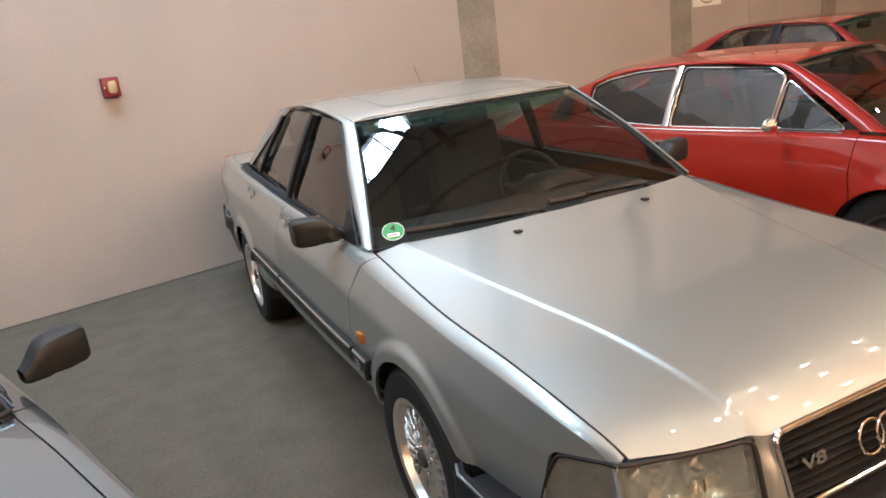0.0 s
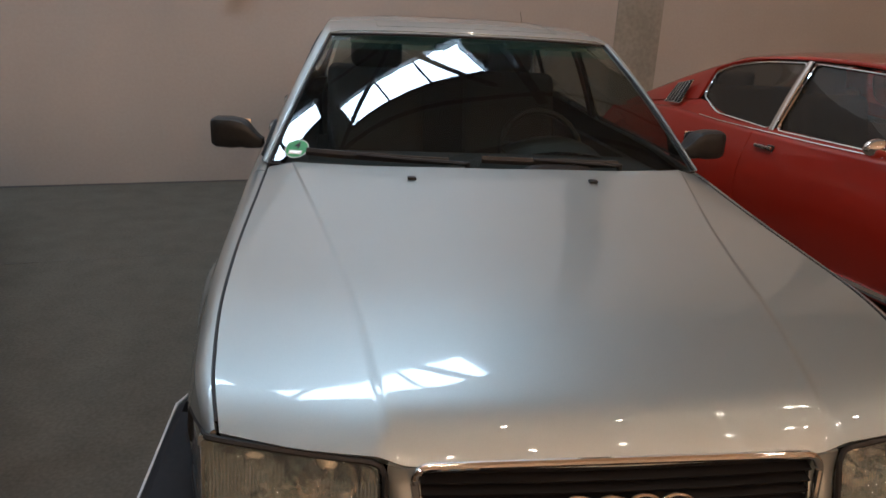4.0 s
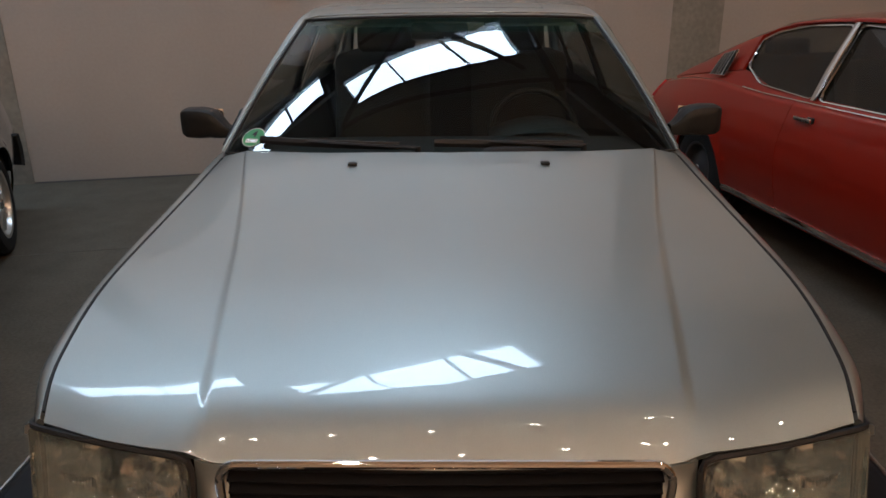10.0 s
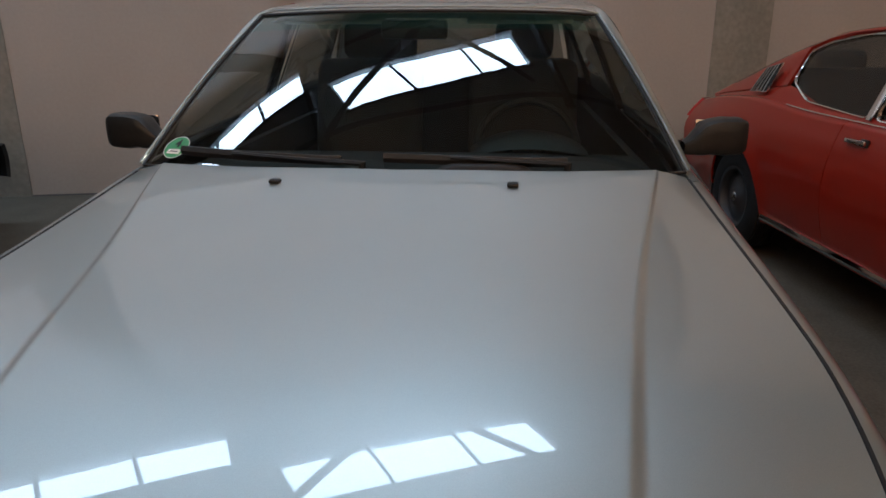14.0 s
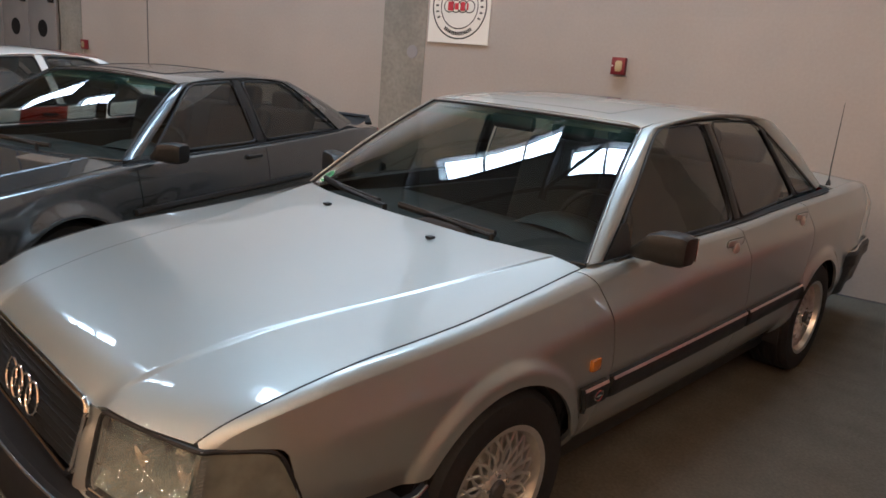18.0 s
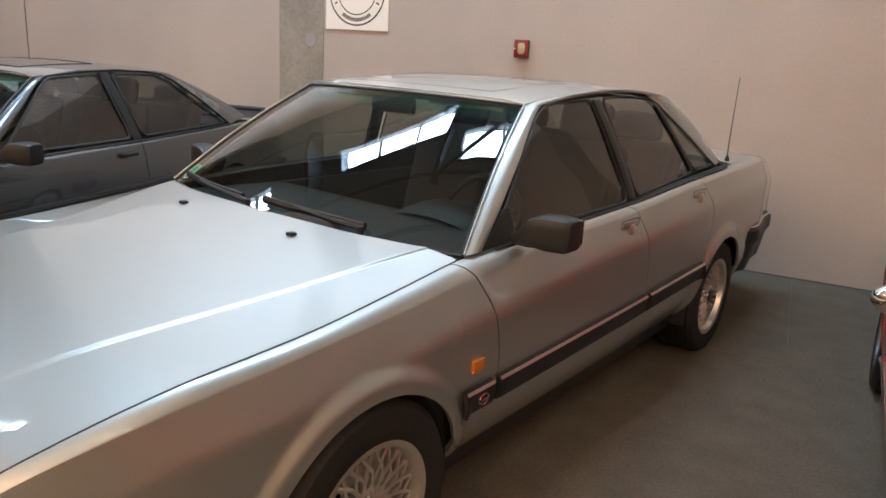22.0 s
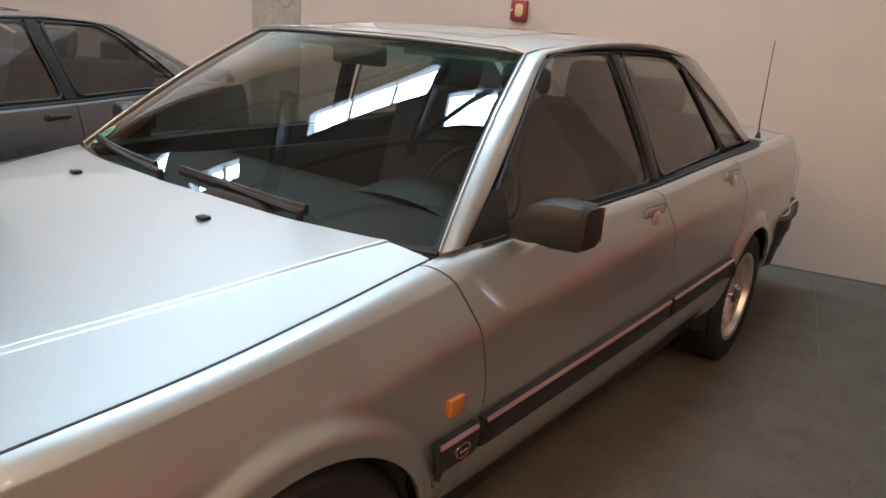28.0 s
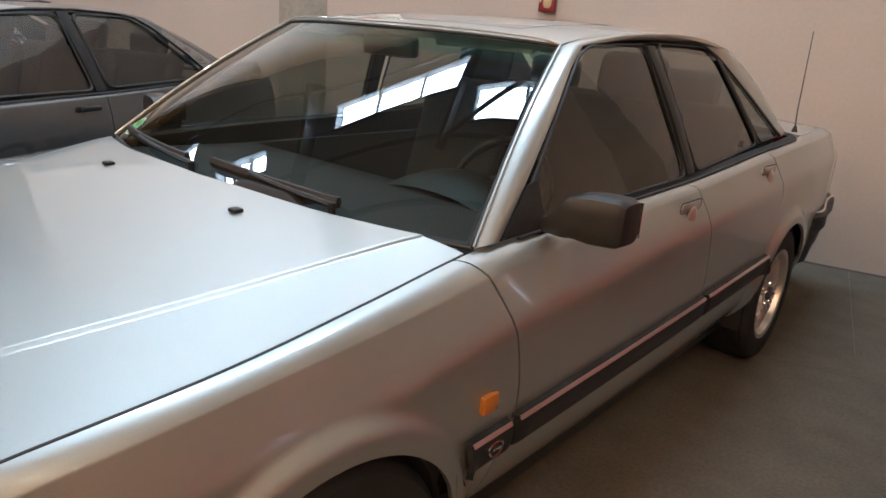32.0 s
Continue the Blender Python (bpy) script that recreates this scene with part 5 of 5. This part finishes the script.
dark, FD = build_car("dark_red_car", "dark red saloon parked beyond the red coupe", pose(5.45, 1.70, 0, 0, 0, 8) @ Matrix.Diagonal((1, 1, 1.09, 1)), coupe_spec(M_DARKRED, sunroof=None))
coupe_extras(dark, FD, vents=False)

# stripes of the rally car, vents and trims of the red coupe
def patch_on(car, Fc, sx, y0, y1, s0, s1, mat, nm, slant=0.0):
    bm = sheet(lambda u, v: (sx * (Fc["side"](mix(y0, y1, u) + slant * v, mix(s0, s1, v))[0] + 0.003), mix(y0, y1, u) + slant * v, Fc["side"](mix(y0, y1, u) + slant * v, mix(s0, s1, v))[1]), span(0, 1, 10), span(0, 1, 8), flip=sx < 0)
    return part(nm, bm, mat, car)
M_NAVY = material("navy_stripe", (0.02, 0.02, 0.06), 0.35, coat=0.5)
for sx in (1, -1):
    patch_on(white, FW, sx, 1.10, 1.55, 0.55, 0.96, M_RED, "red_stripe", 0.10)
    patch_on(white, FW, sx, 0.52, 0.95, 0.60, 0.90, M_NAVY, "dark_stripe", -0.2)
part("roof_stripe", sheet(lambda u, v: Vector(FW["roof"](u, mix(0.70, 1.0, v))) + Vector((0, 0, 0.006)), span(-1, 1, 12), span(0, 1, 4)), M_RED, white, "red band across the roof's rear edge")
for sx in (1, -1):
    g = FR["gx"]
    xt_, zt_ = FAST["xt"], FAST["zt"]
    def shoulder(u, v):
        y = mix(0.24, 3.40, u)
        q = max(0.0, (y - 2.31) / 1.09)
        z = mix(0.908, 0.985, smooth((y - 1.85) / 0.46)) if q == 0 else mix(0.985, 0.835, q)
        hi = Vector((g(y, z) - 0.010, y, z)) if q == 0 else Vector((mix(g(2.31, 0.985), 0.618, q) - 0.004, y, z))
        return Vector((sx * mix(xt_(y) + 0.004, hi.x, v), y, mix(zt_(y) - 0.004, hi.z, v) + 0.008 * math.sin(math.pi * v)))
    part("shoulder_panel", sheet(shoulder, span(0, 1, 40), span(0, 1, 6), flip=sx < 0), M_RED, red)
    base, top = ((2.465, 0.935), (2.655, 0.925)), ((2.440, 1.095), (2.585, 1.060))
    def vent_pt(q, v, out):
        y, z = (mix(mix(base[0][k], base[1][k], q), mix(top[0][k], top[1][k], q), v) for k in (0, 1))
        return Vector((sx * (g(y, z) + out), y, z))
    frm = part("vent_frame", tube([vent_pt(q, v, 0.012) for q, v in ((0, 0), (0, 1), (1, 1), (1, 0))], 0.0045, closed=True, sides=6), M_CHROME, red, "chrome framed air vents in the rear pillar")
    part("vent_slot", sheet(lambda u, v: vent_pt(u, v, 0.008), span(0, 1, 4), span(0, 1, 4)), M_UNDER, frm)
    for k in range(1, 5):
        part("vent_slat", tube([vent_pt(k / 5, v, 0.013) for v in (0, 0.5, 1)], 0.0065, sides=6), M_DULLCHROME, frm)
    part("sill_strip", tube([(sx * (FR["side"](y, 0.02)[0] + 0.012), y, 0.275) for y in span(0.36, 2.20, 16)], 0.014, sides=6, flat=1.3), M_CHROME, red)
    stalk = tube([(sx * 0.79, 0.66, 0.885), (sx * 0.86, 0.65, 0.93)], 0.008, sides=8)
    bmesh.ops.create_uvsphere(stalk, u_segments=16, v_segments=10, radius=1, matrix=Matrix.Translation((sx * 0.90, 0.64, 0.955)) @ Matrix.Diagonal((0.075, 0.04, 0.045, 1)))
    part("door_mirror", stalk, M_CHROME, red, "small chrome door mirror")
for yy, w, nm in ((-0.86, 0.78, "front_bumper"), (3.56, 0.76, "rear_bumper")):
    sg = -1 if yy < 0 else 1
    part(nm, tube([(w * math.sin(a), yy + sg * (0.10 * math.cos(a) ** 0.5 if math.cos(a) > 0 else 0), 0.45) for a in span(-1.57, 1.57, 24)], 0.045, sides=8), M_CHROME, red)

# ---------------------------------------------------------------- hall shell and wall fittings
HALL = pose(0, WALL_C, 0, 0, 0, WALL_TURN)
def hall_box(name, a0, a1, o0, o1, z0, z1, mat, label="", category="", kind="structure", parent=None, bevel=0.0):
    """A block by metres along the pale wall, metres out of it and height."""
    ob = link(name, box((a1 - a0, o1 - o0, z1 - z0), ((a0 + a1) / 2, -(o0 + o1) / 2, (z0 + z1) / 2), bevel), mat, parent, "", smooth=False)
    if parent is None:
        ob.matrix_basis = HALL
        tagged(ob, label, category, "", kind)
    return ob

# south and east walls are unseen, added as warm reflectors
hall_box("wall_south", -30, 30, 17, 17.3, 0, 9, M_FARLAMPLIT, "unseen far hall wall, warm lamplight put into its colour", "wall")
hall_box("wall_east", 26, 26.3, -0.3, 17, 0, 9, M_FARLAMPLIT, "unseen far hall side wall, warm lamplight put into its colour", "wall")
hall_box("wall_west", -24.3, -24, -6, 17, 0, 9, M_CONCRETE, "far bare concrete side wall", "wall")
hall_box("wall_recess", -24, -9.7, -2.3, -2.05, 0, 9, M_CONCRETE, "bare concrete wall behind the recess", "wall")
hall_box("wall_return", -10.0, -9.7, -2.05, -0.3, 0, 9, M_CONCRETE, "concrete return of the partition wall", "wall")
SZ = 7.0
SKYF = pose(0.06, 2.93, 0, 0, 0, 19.0)
S0, S1, SW = -14.6, 1.6, 1.1
# skylight panes: middle along and across the strip, length, width, turn, and the roof bay that holds it
PANELS = ((-0.58, -0.18, 3.25, 0.90, 9.0, -2.48, S1, -SW, SW), (-4.4, 0.26, 3.5, 0.80, 7.5, -6.6, -2.48, -SW, SW), (-9.0, -0.70, 1.6, 0.5, 6.0, -10.6, -6.6, -SW, SW), (-12.5, 0.10, 3.2, 0.80, 6.0, S0, -10.6, -SW, SW))
def roof_box(name, a0, a1, b0, b1, z0, z1, mat, label, category="ceiling"):
    ob = link(name, box((a1 - a0, b1 - b0, z1 - z0), ((a0 + a1) / 2, (b0 + b1) / 2, (z0 + z1) / 2)), mat, smooth=False)
    ob.matrix_basis = SKYF
    return tagged(ob, label, category, "", "structure")
# roof out of view; grey and tan parts colour what the cars reflect
roof_box("ceiling", -34, 34, SW, 16, SZ, SZ + 0.2, M_ROOFDAYLIT, "out-of-view hall roof above the wall, grey with cool daylight put in")
roof_box("ceiling", -34, 34, -3.6, -SW, SZ, SZ + 0.2, M_ROOFDAYLIT, "out-of-view hall roof beyond the skylight, grey with cool daylight put in")
roof_box("ceiling", -34, 34, -40, -3.6, SZ, SZ + 0.2, M_ROOFLAMPLIT, "out-of-view hall roof away from the wall, tan with warm lamplight put in")
roof_box("ceiling", -34, S0, -SW, SW, SZ, SZ + 0.2, M_ROOFDAYLIT, "out-of-view hall roof beside the skylight, grey with cool daylight put in")
roof_box("ceiling", S1, 34, -SW, SW, SZ, SZ + 0.2, M_ROOFDAYLIT, "out-of-view hall roof beside the skylight, grey with cool daylight put in")
for pc, pb, pl, pw, pt, b0, b1, c0, c1 in PANELS:
    bay = bmesh.new()
    inner = [pose(pc, pb, 0, 0, 0, pt) @ Vector((x * pl / 2, y * pw / 2, SZ)) for x, y in ((-1, -1), (1, -1), (1, 1), (-1, 1))]
    outer = [Vector(p) for p in ((b0, c0, SZ), (b1, c0, SZ), (b1, c1, SZ), (b0, c1, SZ))]
    lower = [bay.verts.new(p) for p in outer], [bay.verts.new(p) for p in inner]
    upper = [bay.verts.new(p + Vector((0, 0, 0.2))) for p in outer], [bay.verts.new(p + Vector((0, 0, 0.2))) for p in inner]
    for i in range(4):
        j = (i + 1) % 4
        bay.faces.new((lower[0][j], lower[0][i], lower[1][i], lower[1][j]))
        bay.faces.new((upper[0][i], upper[0][j], upper[1][j], upper[1][i]))
        bay.faces.new((lower[1][j], lower[1][i], upper[1][i], upper[1][j]))
    cb = link("ceiling", bay, M_ROOFDAYLIT, smooth=False)
    cb.matrix_basis = SKYF
    tagged(cb, "roof bay round a skylight, grey with cool daylight put in", "ceiling", "", "structure")
sky_frame = thing("skylight_frame", "dark steel glazing bars and braces under the skylight", "skylight", SKYF, kind="structure")
for pc, pb, pl, pw, pt, b0, b1, c0, c1 in PANELS:
    pm = pose(pc, pb, 0, 0, 0, pt)
    for q in (-1 / 6, 1 / 6):
        part("glazing_bar", box((0.045, pw, 0.06), (q * pl, 0, SZ + 0.05)), M_STEEL, sky_frame, smooth=False).matrix_basis = pm
    for sy in (1, -1):
        part("skylight_curb", box((pl + 0.1, 0.05, 0.45), (0, sy * (pw / 2 + 0.03), SZ + 0.12)), M_STEEL, sky_frame, smooth=False).matrix_basis = pm
for p0, p1 in (((-2.65, -1.45), (-0.55, 0.85)), ((-0.40, 0.85), (0.90, -0.95))):
    part("brace", tube([(p0[0], p0[1], SZ - 0.3), (p1[0], p1[1], SZ - 0.3)], 0.065, sides=10), M_STEEL, sky_frame)
for s in (-2.62, 1.55, -6.7):
    part("girder", box((0.10, 2.9, 0.42), (s, -0.15, SZ - 0.215)), M_STEEL, sky_frame, smooth=False)
for b in (1.0, -1.3, -2.6, -4.2):
    part("truss_chord", tube([(-16, b, SZ - 0.3), (14, b, SZ - 0.3)], 0.06, sides=8), M_STEEL, sky_frame)
for pc, pb, pl, pw, pt, b0, b1, c0, c1 in PANELS:
    day = bpy.data.lights.new("skylight_daylight", "AREA")
    day.shape, day.size, day.size_y, day.energy, day.color = "RECTANGLE", pl, pw, DAY_POWER * pl * pw / 5.8, DAY_COLOR
    do = new("skylight_daylight", day)
    do.matrix_basis = SKYF @ pose(pc, pb, SZ + 0.24, 0, 0, pt)
# unseen fill lamps, added to warm the car's front; their fittings are invented
for a in (-8.6, -4.2, 0.2, 4.6, 9.0):
    for o in (12.0, 15.6):
        lamp = thing("warm_fill_lamp", "added warm fill lamp out of view, standing in for the hall's lighting", "lamp", HALL @ pose(a + 0.9, -o, 5.6), "hall lamps")
        part("shade", revolve([(0.03, 0.26), (0.05, 0.22), (0.09, 0.12), (0.095, 0.10)], axis="z", seg=24), M_STEEL, lamp)
        part("cord", tube([(0, 0, 0.25), (0, 0, SZ - 5.6)], 0.012, sides=6), M_STEEL, lamp)
        l2 = bpy.data.lights.new("bulb", "POINT")
        l2.energy, l2.color, l2.shadow_soft_size = FILL_POWER, FILL_COLOR, 0.09
        o2 = new("bulb", l2)
        o2.matrix_basis = HALL @ pose(a + 0.9, -o, 5.55)

M_BULB = material("halogen_bulb", (0.9, 0.85, 0.75), 0.4, emit=(1.0, 0.78, 0.52), emit_power=480.0)
rng = random.Random(4)
for b, s0 in ((-4.75, -9.1), (-6.6, -9.4), (-8.9, -10.2), (-11.2, -9.6), (-13.4, -9.2)):
    for k in range(14):
        s = s0 + k * 1.2 + rng.uniform(-0.12, 0.12)
        sp = thing("spot_lamp", "small round halogen spot lamp under the hall roof", "lamp", SKYF @ pose(s, b + rng.uniform(-0.1, 0.1), 6.3), "spot lamps")
        part("housing", revolve([(0.03, 0.16), (0.06, 0.14), (0.075, 0.02), (0.075, 0.0)], axis="z", seg=16), M_STEEL, sp)
        part("stem", tube([(0, 0, 0.15), (0, 0, 0.69)], 0.010, sides=6), M_STEEL, sp)
        part("bulb", revolve([(0.001, -0.060), (0.034, -0.054), (0.052, -0.030), (0.055, 0.0), (0.052, 0.02)], axis="z", seg=16), M_BULB, sp)

# concrete pillars set in the wall
for a0, a1 in ((-10.13, -9.59), (-4.08, -3.54), (2.06, 2.57), (5.75, 6.235), (10.09, 10.6)):
    hall_box("pillar", a0, a1, -0.2, 0.008, 0, SZ, M_CONCRETE, "bare concrete pillar flush with the pale wall", "pillar")
hall_box("baseboard", -9.59, -4.08, 0.0, 0.006, 0, 0.018, M_STEEL, "thin dark gap along the foot of the wall", "baseboard")
hall_box("baseboard", -3.54, 2.06, 0.0, 0.006, 0, 0.012, M_STEEL, "thin dark gap along the foot of the wall", "baseboard")
hall_box("baseboard", 2.57, 5.75, 0.0, 0.006, 0, 0.012, M_STEEL, "thin dark gap along the foot of the wall", "baseboard")
plug = revolve([(0.002, 0.0), (0.064, 0.0), (0.068, 0.004)], axis="y", seg=32)
pl = tagged(link("pillar_plug", plug, material("plug_grey", (0.25, 0.25, 0.26), 0.6)), "round grey plug in the concrete pillar", "wall plug")
pl.matrix_basis = HALL @ pose(-3.69, -0.0145, 1.594)
# carpet seams
M_SEAM = material("carpet_seam", (0.125, 0.107, 0.09), 0.95)
for a, o0, o1 in ((-1.2, 0.0, 6.0), (0.9, 0.0, 1.6), (3.3, 0.0, 8.0)):
    hall_box("carpet_seam", a, a + 0.003, o0, o1, 0.0, 0.0015, M_SEAM, "dark seam between carpet lengths", "carpet seam")
hall_box("carpet_seam", -4.0, 4.5, 1.9, 1.903, 0.0, 0.0015, M_SEAM, "dark cross seam of the carpet", "carpet seam")

# fire call points
def call_point(a, z, s):
    t = thing("fire_call_point", "red fire call point box with cream centre on the wall", "alarm", HALL @ pose(a, 0, z), "call points")
    part("case", box((s * 0.9, 0.06, s * 1.06), (0, -0.03, 0), 0.008), M_ALARMRED, t)
    part("centre", box((s * 0.36, 0.008, s * 0.66), (s * 0.05, -0.063, 0), 0.003), M_CREAM, t)
    for dz in (1, -1):
        part("tab", box((s * 0.46, 0.006, s * 0.30), (s * 0.05, -0.062, dz * s * 0.08), 0.002), M_CREAM, t)
    part("lamp_dot", box((s * 0.08, 0.008, s * 0.08), (-s * 0.36, -0.062, 0), 0.003), M_PAPER, t)
call_point(-1.465, 1.610, 0.138)
call_point(-9.50, 1.335, 0.125)

# club boards
def club_board(a, z):
    w = 0.70
    t = thing("club_board", "white square board with a black ring emblem", "sign", HALL @ pose(a, 0, z), "club boards")
    part("panel", box((w, 0.012, w), (0, -0.008, 0), 0.002), M_PAPER, t, smooth=False)
    for r0, r1 in ((0.298, 0.312), (0.205, 0.215)):
        part("ring", revolve([(r0, -0.0155), (r1, -0.0155)], axis="y", seg=64), M_BLACKPRINT, t)
    for a0, a1, n in ((205, -25, 19), (235, 305, 15)):
        for k in range(n):
            an = radians(mix(a0, a1, k / (n - 1)))
            if a0 == 205 and k in (4, 11):
                continue
            part("letter_bar", box((0.016, 0.001, 0.034), (math.cos(an) * 0.256, -0.0155, math.sin(an) * 0.256), turn=Matrix.Rotation(math.pi / 2 - an, 4, "Y")), M_BLACKPRINT, t, smooth=False)
    for k in range(4):
        c = (k - 1.5) * 0.078
        part("emblem_ring", revolve([(0.052, 0.0), (0.062, 0.0)], axis="y", seg=32), M_BLACKPRINT, t).matrix_basis = pose(c, -0.0158, 0.0)
    for k, (bw, bh) in enumerate(((0.06, 0.085), (0.045, 0.06), (0.045, 0.085), (0.02, 0.06))):
        part("emblem_bar", box((bw, 0.001, bh), ((-0.10, -0.03, 0.04, 0.095)[k], -0.0172, 0)), M_REDPRINT, t, smooth=False)
club_board(-3.158, 2.056)
club_board(6.62, 2.04)

# hatch outline in the wall and vertical panel joints
hatch = thing("wall_hatch", "flush hatch in the wall with a thin dark joint", "hatch", HALL)
part("joint", box((0.825, 0.004, 0.014), (-8.468, -0.003, 1.995)), M_STEEL, hatch, smooth=False)
part("joint", box((0.016, 0.004, 1.995), (-8.06, -0.003, 0.9975)), M_STEEL, hatch, smooth=False)
for a in (7.75, 8.61):
    hall_box("trim", a, a + 0.05, 0.0, 0.012, 0, 7.0, M_DOORGREY, "vertical grey joint strip in the wall", "trim")

# grey doors with portholes in the recess
for k in range(4):
    a = -17.77 + k * 1.017
    d = thing("porthole_door", "grey steel door leaf with a dark round porthole", "door", HALL @ pose(a, 2.0, 0), "porthole doors")
    part("leaf", box((0.99, 0.06, 2.12), (0.50, 0, 1.065), 0.006), M_DOORGREY, d)
    ring = revolve([(0.003, -0.036), (0.15, -0.036), (0.165, -0.034), (0.17, -0.03)], axis="y", seg=32)
    bmesh.ops.translate(ring, vec=(0.50, 0, 1.50), verts=ring.verts)
    part("porthole", ring, M_UNDER, d)
    part("door_closer", box((0.16, 0.05, 0.06), (0.87, -0.05, 2.03), 0.01), M_UNDER, d)
hall_box("trim", -17.95, -10.2, -2.04, -1.9, 2.15, 2.29, M_DOORGREY, "grey lintel beam above the doors", "trim")
for a in (-17.95, -16.9, -15.0, -13.1):
    hall_box("trim", a, a + 0.05, -2.03, -1.96, 2.29, 7.0, M_STEEL, "dark steel post above the doors", "trim")
hall_box("wall_panel", -17.9, -10.3, -2.045, -2.0, 2.29, 7.0, M_CREAM, "cream panel above the doors", "wall")
vent_pipe = thing("wall_opening", "dark round opening in the concrete wall", "vent", HALL @ pose(-19.73, 2.0, 2.10))
part("rim", revolve([(0.10, -0.02), (0.13, -0.03), (0.14, 0.0)], axis="y", seg=24), M_STEEL, vent_pipe)
part("hole", revolve([(0.002, -0.012), (0.11, -0.012)], axis="y", seg=24), M_UNDER, vent_pipe)
sign = thing("exit_sign", "lit green and white exit sign above the doors", "sign", HALL @ pose(-17.05, 1.85, 2.31))
part("case", box((0.42, 0.08, 0.22), (0, 0, 0), 0.01), M_PAPER, sign)
part("face", box((0.40, 0.006, 0.20), (0, -0.043, 0)), material("exit_face", (0.5, 0.8, 0.7), 0.5, emit=(0.55, 1.0, 0.8), emit_power=3.0), sign)
part("figure", box((0.10, 0.004, 0.13), (-0.04, -0.048, 0)), M_GREEN, sign)
